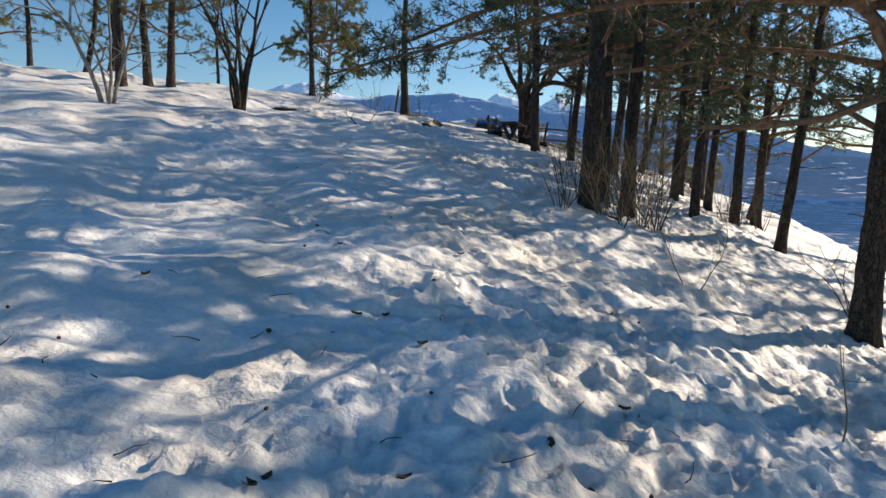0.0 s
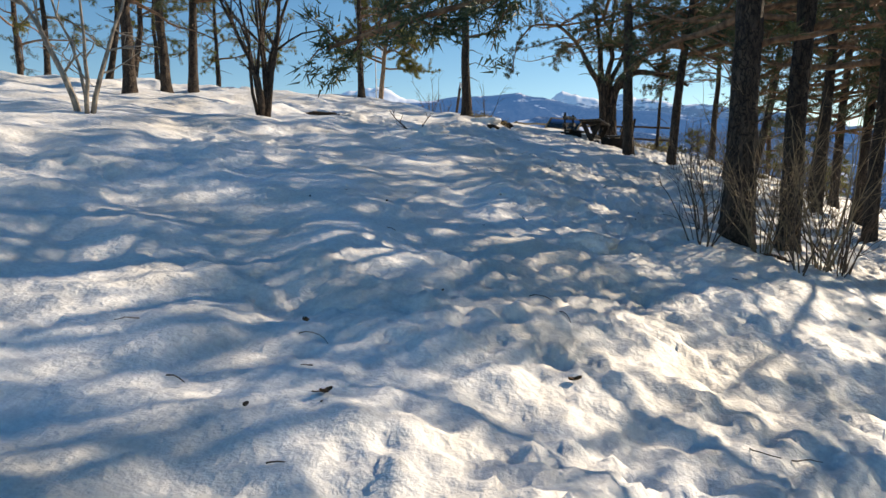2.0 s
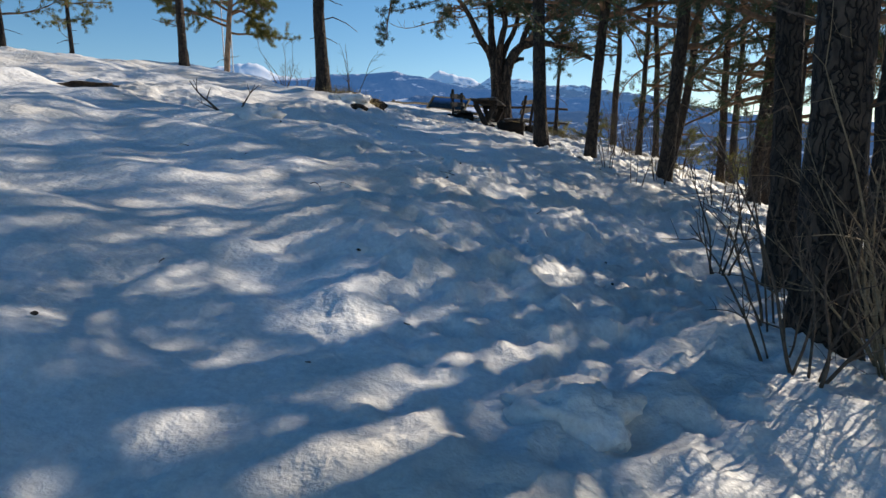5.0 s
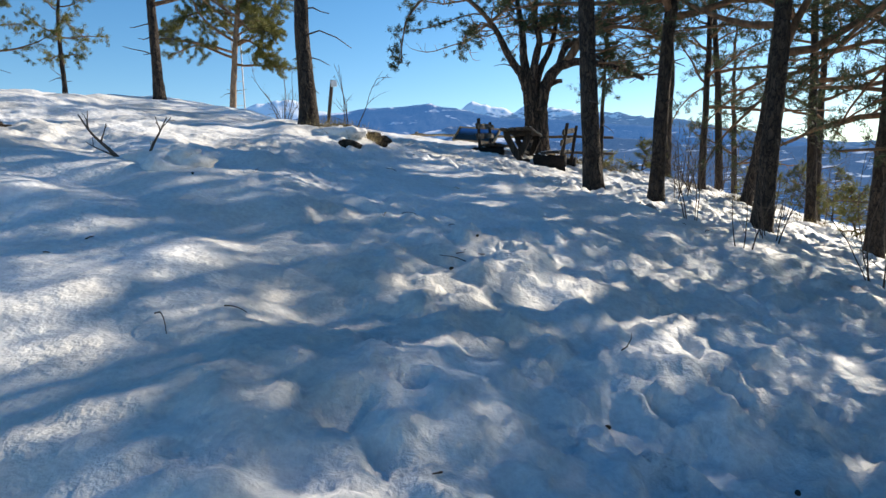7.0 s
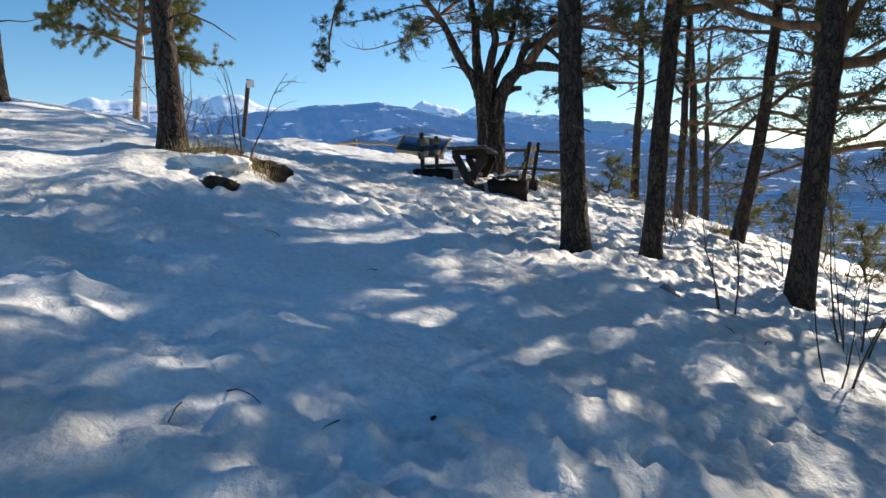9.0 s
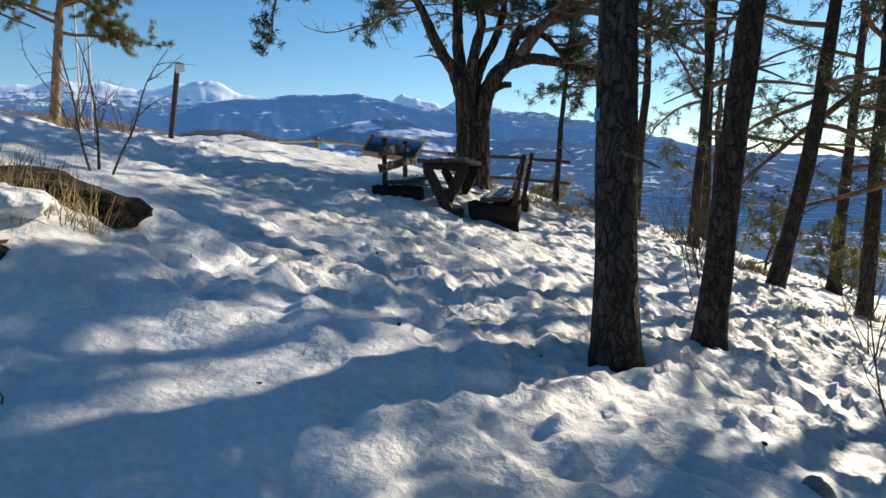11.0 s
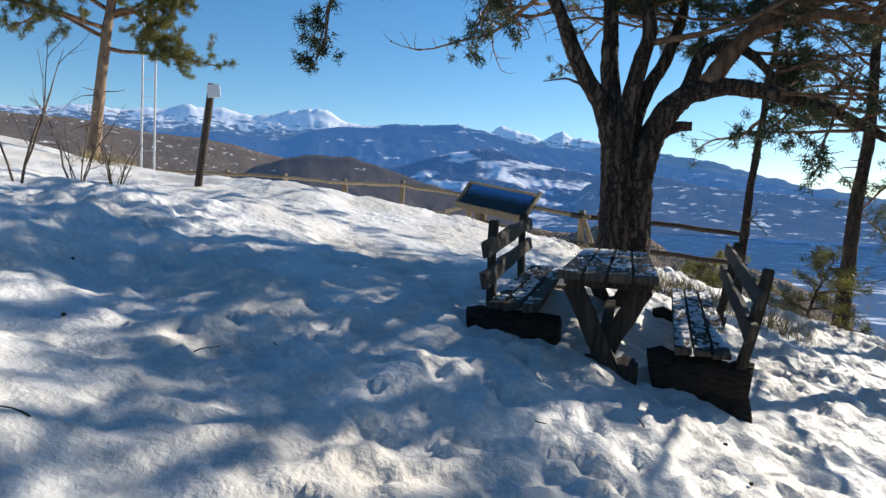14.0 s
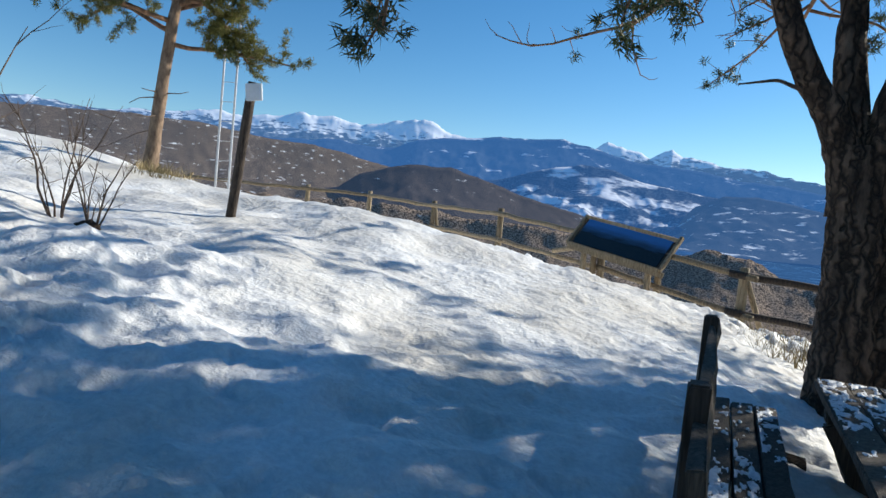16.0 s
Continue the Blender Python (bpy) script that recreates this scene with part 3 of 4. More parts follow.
def pine(x, y, h, r, seed, lean=(0, 0), crown=3.2, reach=2.8, limbs=20, mat=None, bark=None, label="", wobble=0.075, flare=1.45, thick=1.0, sides=14, dead=5, twig_count=10, curve=(0, 0), needle=25, side=None, long=(), gaps=-0.12):
    """A pine with a bark trunk, bare lower stubs, limbs and needle tufts. lean: metres the top stands off; curve: bulge at mid height; side: preferred limb bearing in degrees."""
    rng = np.random.default_rng(seed)
    z0 = float(land(x, y)) - 0.12
    tree = empty("pine_tree", (x, y, z0), label or "tall pine with scaly bark standing in snow", "tree", "pines on the hill")
    n = 18
    s = np.linspace(0, 1, n)
    px = lean[0] * s + curve[0] * np.sin(np.pi * s) + np.cumsum(rng.normal(0, wobble, n)) * s * 0.7
    py = lean[1] * s + curve[1] * np.sin(np.pi * s) + np.cumsum(rng.normal(0, wobble, n)) * s * 0.7
    path = np.stack([px, py, s * h], -1)
    fine = np.linspace(0, 1, 44)
    fpath = np.stack([np.interp(fine, s, path[:, k]) for k in range(3)], -1)
    rad = r * (1 - 0.72 * fine) * (1 + (flare - 1) * np.exp(-fine * h / 0.22))
    v, f = tube(fpath, rad, sides, 0.045, rng)
    trunk = part("trunk", make_mesh("trunk", v, f, bark or BARK), tree)
    tips, dirs = [], []
    at_height = lambda z: np.array([np.interp(z / h, s, path[:, k]) for k in range(3)])
    for k in range(dead):
        z = rng.uniform(0.9, max(1.2, crown))
        a = rng.uniform(0, 6.28)
        p = bend_path(at_height(z), (math.cos(a), math.sin(a), rng.uniform(-0.2, 0.3)), rng.uniform(0.25, 0.9), rng, 4, 0.05, 0.2)
        v, f = tube(p, np.linspace(0.016, 0.006, 4), 5)
        part("dead_branch", make_mesh("dead_branch", v, f, TWIG), tree)
    for k in range(limbs):
        q = (k + rng.uniform(0, 0.8)) / limbs
        z = crown + (h * 0.97 - crown) * q
        a = k * 2.4 + rng.uniform(-0.5, 0.5)
        if side is not None and rng.random() < 0.55:
            a = radians(90 - side) + rng.uniform(-0.7, 0.7)
        ln = reach * (1.05 - 0.62 * q) * rng.uniform(0.65, 1.2)
        up = rng.uniform(-0.12, 0.42) + 0.45 * q
        p = bend_path(at_height(z), (math.cos(a), math.sin(a), up), ln, rng, 8, rng.uniform(-0.05, 0.06), 0.15)
        rl = thick * (0.014 + 0.014 * ln) * (1 - 0.3 * q)
        pieces = [tube(p, np.linspace(rl, rl * 0.28, 8), 6)]
        pieces += twigs_on(p, rng, twig_count, 0.5 * ln ** 0.5, 0.009, tips, dirs)
        v, f = joined(pieces)
        part("limb", make_mesh("limb", v, f, BARK_UP), tree)
    # long limbs; many hang above view, added for the shade they cast
    for tx, ty, tz, z in long:
        a, b = at_height(z), np.array([tx - x, ty - y, tz - z0])
        q = np.linspace(0, 1, 12)[:, None]
        p = a * (1 - q) + b * q + np.sin(np.pi * q) * np.array([0, 0, 0.5]) + rng.normal(0, 0.05, (12, 3)) * q
        pieces = [tube(p, np.linspace(0.07, 0.015, 12), 7)] + twigs_on(p, rng, 34, 0.8, 0.011, tips, dirs, 0.85, 0.5, 0.075)
        v, f = joined(pieces)
        part("limb", make_mesh("limb", v, f, BARK_UP), tree, "long overhanging limb")
    v, f = needles(tips, dirs, rng, needle, gaps=-1 if mat is NEEDLE_SUN else gaps)
    part("crown", make_mesh("crown", v, f, mat or NEEDLE, False), tree, "green needle foliage")
    return tree


def many_stems(name, x, y, stems, label, category, seed, mat, height, spread, thick=0.02, fork=5, group="", sub=2, up=1.0, foot=0.12):
    """A leafless bush or sapling: stems from one root, each forked into finer twigs."""
    rng = np.random.default_rng(seed)
    z0 = float(land(x, y)) - 0.08
    bush = empty(name, (x, y, z0), label, category, group)
    for k in range(stems):
        a = 6.28 * k / stems + rng.uniform(-0.6, 0.6)
        ln = height * rng.uniform(0.6, 1.1)
        d = (math.cos(a) * spread, math.sin(a) * spread, up)
        p = bend_path((math.cos(a) * foot * rng.random(), math.sin(a) * foot * rng.random(), 0), d, ln, rng, 9, -0.03, 0.1)
        rr = thick * rng.uniform(0.6, 1.15)
        pieces = [tube(p, np.linspace(rr, rr * 0.22, 9), 6)]
        for m in range(fork):
            i = rng.integers(2, 8)
            dd = (p[i] - p[i - 1]) / np.linalg.norm(p[i] - p[i - 1]) + rng.normal(0, 0.45, 3)
            t = bend_path(p[i], dd, ln * rng.uniform(0.15, 0.4), rng, 5, -0.03, 0.15)
            pieces.append(tube(t, np.linspace(rr * 0.42, rr * 0.12, 5), 4, cap=False))
            for w in range(sub):
                j = rng.integers(1, 4)
                d3 = (t[j + 1] - t[j]) / np.linalg.norm(t[j + 1] - t[j]) + rng.normal(0, 0.5, 3)
                u = bend_path(t[j], d3, ln * rng.uniform(0.06, 0.16), rng, 4, 0, 0.15)
                pieces.append(tube(u, np.linspace(rr * 0.22, rr * 0.08, 4), 3, cap=False))
        v, f = joined(pieces)
        part("stem", make_mesh("stem", v, f, mat), bush)
    return bush


# pines round the path: place, height, trunk radius
pine(2.18, 12.6, 11.0, 0.20, 1, (0.25, 0.1), 2.6, 3.0, 26, gaps=0.05, label="thick dark pine with bushes at its foot", side=-60)
pine(3.05, 13.25, 11.5, 0.15, 2, (0.5, 0.2), 2.9, 3.22, 26, gaps=0.0)
pine(2.75, 14.1, 11.0, 0.13, 3, (0.2, 0.4), 3.3, 2.2, 18, gaps=0.12)
pine(5.5, 9.2, 11.5, 0.19, 4, (0.35, 0.1), 2.6, 2.99, 28, label="stout pine with low brown branches", long=[(-2.0, 8.3, 1.2, 4.6), (-1.5, 8.9, 1.65, 5.0), (0.3, 8.2, 2.5, 4.9), (2.2, 8.0, 2.3, 4.2), (3.9, 8.5, 2.4, 3.8), (3.4, 9.7, 2.8, 4.2)])
way_pine = pine(1.93, 21.4, 12.0, 0.14, 5, (-0.15, 0.2), 3.3, 2.2, 20, label="straight dark pine with a pale blue trail mark", dead=3, flare=1.6)
pine(3.25, 22.75, 11.0, 0.13, 6, (0.9, 0.1), 3.1, 3.1, 28, gaps=-0.25, label="pine leaning downhill with bark in plates", long=[(2.4, 22.0, 4.1, 3.3), (4.6, 25.2, 4.9, 3.8), (3.4, 24.3, 4.5, 3.6), (5.4, 24.2, 5.2, 4.2)])
pine(4.45, 21.5, 11.0, 0.15, 7, (1.1, 0.2), 2.8, 3.56, 28, gaps=-0.2, label="forked pine leaning downhill", side=75, long=[(5.2, 23.3, 4.4, 3.8), (4.6, 23.0, 4.0, 3.4), (5.9, 24.1, 5.0, 4.2), (4.1, 23.7, 4.3, 3.7), (6.3, 21.9, 4.3, 2.7)])
pine(6.8, 27.4, 10.5, 0.14, 8, (0.6, 0.3), 2.6, 2.76, 18, gaps=0.02, curve=(0.75, 0), label="crooked pine on the slope edge", long=[(4.6, 28.6, 5.7, 5.0), (4.2, 27.6, 5.3, 4.8), (5.2, 29.6, 5.9, 5.4)])
pine(7.0, 30.6, 10.0, 0.11, 9, (0.7, 0.2), 2.5, 3.0, 19)
pine(7.2, 34.3, 8.5, 0.15, 10, (0.4, 0.0), 4.0, 2.1, 20, label="pine with a bare lower trunk above the valley", side=-80)
pine(4.5, 32.4, 6.6, 0.075, 11, (0.25, 0.0), 2.6, 1.2, 12, label="slender pine by the end of the fence", dead=2)
pine(7.1, 23.0, 11.0, 0.14, 12, (0.8, 0.1), 2.6, 2.76, 24)
pine(8.5, 25.0, 11.0, 0.14, 13, (0.6, 0.1), 2.4, 3.2, 29)
pine(7.0, 17.8, 10.5, 0.14, 14, (0.6, 0.2), 2.6, 2.88, 24)
pine(9.4, 22.6, 7.0, 0.11, 15, (1.6, 0.2), 2.4, 2.2, 16, label="slanting young pine on the slope")
pine(12.5, 26.5, 10.5, 0.13, 16, (0.4, 0.0), 2.4, 2.64, 18, needle=22)
pine(8.3, 27.2, 11.0, 0.12, 61, (0.3, 0.1), 3.4, 2.8, 26, gaps=-0.3)
pine(8.4, 32.8, 11.0, 0.13, 62, (0.3, 0.1), 3.2, 2.7, 21)
pine(9.8, 35.0, 7.0, 0.12, 17, (0.3, 0.0), 2.0, 2.2, 18)
# this pine and the next stand out of view, added for their shade
pine(11.5, 10.0, 11.5, 0.15, 21, (0.4, 0.1), 2.6, 3.1, 20, needle=22)
pine(8.2, 5.5, 11.5, 0.16, 22, (0.4, 0.1), 2.8, 3.1, 24)
pine(5.9, 19.6, 10.5, 0.13, 24, (0.5, 0.1), 2.8, 2.99, 36, gaps=-1)
pine(8.6, 20.2, 11.0, 0.15, 25, (0.5, 0.1), 2.8, 3.22, 36, gaps=-1)
pine(5.2, 15.6, 10.5, 0.12, 26, (0.5, 0.2), 3.0, 2.99, 28, gaps=-1)
pine(10.2, 30.5, 9.5, 0.13, 27, (0.3, 0.1), 2.4, 2.99, 16)
# three more unseen pines, placed sunward to shade the start of the path
pine(6.4, 6.6, 10.5, 0.15, 51, (0.4, 0.1), 3.9, 3.22, 26)
pine(5.0, 4.4, 10.5, 0.15, 52, (0.4, 0.1), 3.9, 3.22, 26)
pine(9.6, 8.2, 11.0, 0.15, 53, (0.4, 0.1), 3.9, 3.22, 20, needle=22)
pine(7.4, 21.0, 11.0, 0.13, 68, (0.5, 0.1), 3.0, 3.0, 28, gaps=-0.5)
pine(6.9, 14.9, 10.5, 0.12, 69, (1.2, 0.2), 3.2, 2.9, 26)
# pines at or past the right edge of view, added to shade the snow
for k, (tx, ty) in enumerate([(12.6, 15.4), (14.6, 18.6), (13.6, 12.2), (10.2, 10.9), (7.7, 9.2), (11.4, 18.4)]):
    pine(tx, ty, 11.5, 0.15, 70 + k, (0.3, 0.1), 3.0, 3.1, 24, needle=22, gaps=-0.4)


def trail_mark(tree):
    """A hand-painted blaze that follows the round of the trunk."""
    rng = np.random.default_rng(81)
    a = np.radians(np.linspace(150, 200, 9))
    z = np.linspace(1.68, 1.77, 5)
    A, Z = np.meshgrid(a, z)
    R = 0.139 + rng.normal(0, 0.001, A.shape)
    edge = 0.005 * rng.normal(0, 1, A.shape[1])
    verts = np.stack([-0.03 + R * np.cos(A), 0.02 + R * np.sin(A), Z + edge[None, :] * np.sign(Z - 1.725)], -1).reshape(-1, 3)
    i = (np.arange(4)[:, None] * 9 + np.arange(8)[None, :]).ravel()
    paint = material("blue_paint", (0.03, 0.17, 0.36), (0.07, 0.28, 0.50), 30, 0.7, 0.4, 60)
    part("paint_mark", make_mesh("paint_mark", verts, np.stack([i, i + 1, i + 10, i + 9], -1), paint), tree, "pale blue painted trail mark")


trail_mark(way_pine)
# by the crest
pine(-2.43, 22.1, 7.5, 0.135, 30, (-0.2, 0.1), 2.3, 1.8, 18, label="pine on a bare earthy mound at the crest", flare=1.9, side=60)
pine(-6.6, 26.1, 7.0, 0.115, 31, (-0.1, 0.1), 1.9, 2.2, 18, label="dark pine on the crest with flat branches", side=70)
pine(-9.8, 17.7, 7.0, 0.15, 32, (-0.1, 0.1), 2.2, 2.2, 14)
pine(-9.85, 19.3, 7.0, 0.13, 33, (-0.3, 0.1), 2.3, 2.0, 14)
pine(-9.4, 19.8, 7.0, 0.13, 34, (0.1, 0.1), 2.3, 2.0, 14)
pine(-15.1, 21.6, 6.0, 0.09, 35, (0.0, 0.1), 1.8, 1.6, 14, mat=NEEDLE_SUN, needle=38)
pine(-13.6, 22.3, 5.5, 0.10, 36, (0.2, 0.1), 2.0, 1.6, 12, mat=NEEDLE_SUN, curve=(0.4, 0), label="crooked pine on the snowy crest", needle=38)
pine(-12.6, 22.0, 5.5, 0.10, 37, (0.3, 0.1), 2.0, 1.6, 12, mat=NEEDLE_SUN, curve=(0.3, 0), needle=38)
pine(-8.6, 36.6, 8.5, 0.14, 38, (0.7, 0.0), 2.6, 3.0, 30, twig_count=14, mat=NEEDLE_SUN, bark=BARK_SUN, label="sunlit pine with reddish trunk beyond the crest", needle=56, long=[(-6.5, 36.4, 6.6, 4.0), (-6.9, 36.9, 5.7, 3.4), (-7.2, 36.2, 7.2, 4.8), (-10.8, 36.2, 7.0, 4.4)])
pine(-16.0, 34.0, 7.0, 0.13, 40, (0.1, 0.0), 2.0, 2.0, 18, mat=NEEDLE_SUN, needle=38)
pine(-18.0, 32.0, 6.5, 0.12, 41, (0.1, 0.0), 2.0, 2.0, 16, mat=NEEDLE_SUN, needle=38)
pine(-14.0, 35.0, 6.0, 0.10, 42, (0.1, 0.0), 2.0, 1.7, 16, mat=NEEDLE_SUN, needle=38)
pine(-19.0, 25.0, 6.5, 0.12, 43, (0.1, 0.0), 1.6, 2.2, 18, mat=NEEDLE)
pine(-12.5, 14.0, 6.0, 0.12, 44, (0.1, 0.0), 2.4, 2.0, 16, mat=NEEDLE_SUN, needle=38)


# ---- the old many-stemmed pine by the picnic table ----
def old_pine(x, y, seed):
    rng = np.random.default_rng(seed)
    z0 = float(land(x, y)) - 0.15
    tree = empty("old_pine_tree", (x, y, z0), "old many-stemmed pine with reddish limbs beside the picnic table", "tree")
    def stem(name, points, r0, r1, sides=14, mat=BARK_OLD):
        pts = np.array(points, float)
        s = np.linspace(0, 1, len(pts))
        fine = np.linspace(0, 1, 34)
        path = np.stack([np.interp(fine, s, pts[:, k]) for k in range(3)], -1)
        for _ in range(3):
            path[1:-1] = (path[:-2] + path[1:-1] * 2 + path[2:]) / 4
        v, f = tube(path, r0 + (r1 - r0) * fine, sides, 0.05, rng)
        part(name, make_mesh(name, v, f, mat), tree)
        return path
    # two trunks grown together, parting at breast height
    for pts, r0, r1 in (([(-0.12, 0, 0), (-0.13, 0, 0.5), (-0.14, 0, 1.2), (-0.17, 0, 1.8), (-0.22, 0, 2.35)], 0.245, 0.17),
                        ([(0.14, 0.02, 0), (0.14, 0.02, 0.5), (0.15, 0.02, 1.1), (0.14, 0.02, 1.6), (0.25, 0, 2.1), (0.47, 0, 2.5)], 0.205, 0.155)):
        fine = np.linspace(0, 1, 40)
        p = np.array(pts, float)
        path = np.stack([np.interp(fine, np.linspace(0, 1, len(p)), p[:, k]) for k in range(3)], -1)
        for _ in range(3):
            path[1:-1] = (path[:-2] + path[1:-1] * 2 + path[2:]) / 4
        v, f = tube(path, r0 + (r1 - r0) * fine + 0.14 * np.exp(-fine * 12), 24, 0.05, rng)
        part("trunk", make_mesh("trunk", v, f, BARK_OLD), tree)
    stems = [
        ([(-0.2, 0, 1.9), (-0.3, 0, 2.25), (-0.42, -0.05, 2.56), (-0.6, -0.1, 2.75), (-0.82, -0.2, 3.1), (-0.98, -0.3, 3.45), (-1.15, -0.4, 3.75), (-1.5, -0.5, 4.2), (-2.1, -0.6, 4.7)], 0.15, 0.05, BARK_OLD),
        ([(-0.22, 0.05, 1.8), (-0.25, 0.05, 2.5), (-0.32, 0.1, 3.05), (-0.31, 0.15, 3.55), (-0.33, 0.2, 3.9), (-0.5, 0.4, 5.2), (-0.6, 0.7, 6.6)], 0.15, 0.05, BARK_OLD),
        ([(-0.1, 0.0, 1.3), (-0.1, -0.06, 2.4), (0.02, -0.12, 3.0), (0.14, -0.15, 3.4), (0.07, -0.15, 3.7), (-0.02, -0.1, 4.0), (0.2, -0.2, 5.4), (0.4, -0.2, 7.0)], 0.13, 0.05, BARK_OLD),
        ([(-0.04, 0.06, 1.5), (0.05, 0.1, 2.35), (0.22, 0.15, 2.8), (0.44, 0.2, 3.15), (0.62, 0.25, 3.7), (0.66, 0.3, 4.0), (1.0, 0.6, 5.4)], 0.12, 0.05, BARK_OLD),
        ([(0.3, 0, 2.2), (0.47, 0, 2.5), (0.68, -0.03, 2.7), (1.15, -0.1, 2.8), (1.63, -0.2, 2.72), (2.34, -0.35, 2.5), (2.95, -0.5, 2.15)], 0.18, 0.05, BARK_OLD),
        ([(0.9, -0.05, 2.8), (1.22, 0.0, 3.27), (1.55, 0.1, 3.6), (2.2, 0.3, 4.4), (2.9, 0.5, 5.0)], 0.13, 0.05, BARK_UP),
        ([(0.66, 0, 2.68), (0.85, 0.05, 3.25), (1.2, 0.05, 3.37), (1.5, 0.0, 3.2), (1.8, -0.05, 2.85), (2.3, -0.2, 2.5)], 0.10, 0.03, BARK_OLD),
        ([(-1.2, -0.45, 3.85), (-2.0, -0.7, 4.6), (-3.0, -1.0, 4.6), (-3.55, -1.3, 3.9), (-3.7, -1.42, 3.2), (-3.72, -1.42, 2.75)], 0.05, 0.012, BARK_UP),
        ([(-1.1, -0.4, 3.7), (-1.5, -0.3, 3.9), (-1.9, -0.3, 3.75), (-2.1, -0.3, 3.3)], 0.035, 0.012, BARK_UP),
        ([(-1.2, -0.3, 3.85), (-1.5, 0.3, 4.1), (-1.75, 0.8, 3.8)], 0.03, 0.01, BARK_UP),
        ([(1.45, 0.05, 3.5), (2.2, -0.2, 3.7), (3.0, -0.5, 3.5), (3.6, -0.8, 3.0)], 0.07, 0.02, BARK_UP),
        ([(1.15, 0.0, 3.2), (2.0, 0.3, 3.9), (2.8, 0.4, 4.1), (3.5, 0.4, 3.8)], 0.07, 0.02, BARK_UP),
        ([(0.1, -0.15, 3.28), (0.68, -0.3, 3.37), (1.15, -0.4, 3.5), (1.9, -0.6, 3.9)], 0.045, 0.015, BARK_UP),
    ]
    stem("dead_branch", [(-0.55, -0.1, 2.7), (-0.9, -0.2, 2.8), (-1.2, -0.25, 2.74)], 0.022, 0.006, 6, TWIG)
    stem("stub", [(0.45, 0, 2.22), (0.6, -0.05, 2.27), (0.74, -0.1, 2.27)], 0.08, 0.055, 10, BARK_OLD)
    # high limbs, mostly above view, added to dapple the snow with shade
    stems += [([(-0.2, 0.4, 5.0), *[(q * ex, 0.4 + q * ey, 5.0 + q * ez) for q in (0.4, 0.7, 1.0)]], 0.06, 0.02, BARK_UP)
              for ex, ey, ez in ((-2.0, 2.8, -0.9), (0.6, 4.4, -0.2), (-2.6, 1.2, 0.0), (2.8, -1.6, 0.8), (-0.2, -2.2, 1.4), (0.3, 1.0, 2.4))]
    tips, dirs = [], []
    for k, (pts, r0, r1, mat) in enumerate(stems):
        path = stem("limb", pts, r0, r1, 12, mat)
        count = 14 if k in (1, 2, 3, 4, 5) else 9
        for m in range(count if k < 7 or k > 9 else 0):
            q = 0.42 + 0.58 * (m + rng.random()) / count
            i = min(int(q * 33), 32)
            if path[i][0] < 1.3 and path[i][2] < 3.5:
                continue
            a = rng.uniform(0, 6.28)
            ln = rng.uniform(0.7, 1.7) if path[i][2] < 4 else rng.uniform(1.3, 2.6)
            d = np.array([math.cos(a), math.sin(a), rng.uniform(-0.1, 0.5)]) + (path[i + 1] - path[i]) * 2
            p = bend_path(path[i], d, ln, rng, 8, rng.uniform(-0.04, 0.06), 0.16)
            pieces = [tube(p, np.linspace(0.026, 0.008, 8), 6)] + twigs_on(p, rng, 8, 0.5, 0.009, tips, dirs, 0.7, 0.35, 0.12)
            v, f = joined(pieces)
            part("branch", make_mesh("branch", v, f, BARK_UP), tree)
        if 7 <= k <= 9:
            for q in range(6):
                i = 16 + q * 3
                d = path[i + 1] - path[i] + rng.normal(0, 0.06, 3)
                p = bend_path(path[i], d, 0.35, rng, 5, 0.05, 0.15)
                v, f = joined([tube(p, np.linspace(0.012, 0.006, 5), 5)] + twigs_on(p, rng, 3, 0.35, 0.007, tips, dirs, 0.8, 0.3))
                part("branch", make_mesh("branch", v, f, BARK_UP), tree)
    tips, dirs = np.array(tips), np.array(dirs)
    tx, tz = tips[:, 0], tips[:, 2]
    bare = (tx > -1.25) & (((tx < 0.8) & (tz < 3.75)) | ((tx < 1.4) & (tz < 2.9)))   # the open inside of the crown
    sparse, dense = ~bare & (tx <= 1.3) & (tx > -2.2), ~bare & ((tx > 1.3) | (tx <= -2.2))
    v, f = joined([needles(tips[sparse], dirs[sparse], rng, 44, gaps=0.0, size=1.2), needles(tips[dense], dirs[dense], rng, 44, gaps=-0.12)])
    part("crown", make_mesh("crown", v, f, NEEDLE, False), tree, "dark green needle tufts")


old_pine(2.3, 30.6, 77)

# ---- leafless bushes and saplings ----
many_stems("birch_clump", -7.7, 13.35, 4, "pale leafless birch stems in sunlit snow", "tree", 101, BARK_GREY, 4.2, 0.22, 0.05, 7)
many_stems("hazel_clump", -6.2, 16.9, 8, "dark leafless hazel stems in one clump", "tree", 102, BARK, 4.2, 0.22, 0.06, 5)
for k, (bx, by, nst, hh, mt) in enumerate([(2.35, 12.1, 16, 1.9, TWIG_TAN), (1.75, 12.35, 6, 1.7, TWIG), (3.1, 12.3, 14, 2.2, TWIG_TAN), (1.55, 12.0, 4, 1.3, TWIG), (2.9, 13.0, 10, 2.4, TWIG_TAN), (3.6, 12.9, 8, 1.8, TWIG)]):
    many_stems("hazel_bush", bx, by, nst, "thin leafless hazel shoots at a pine foot", "bush", 110 + k, mt, hh, 0.35, 0.011, 5, "bushes")
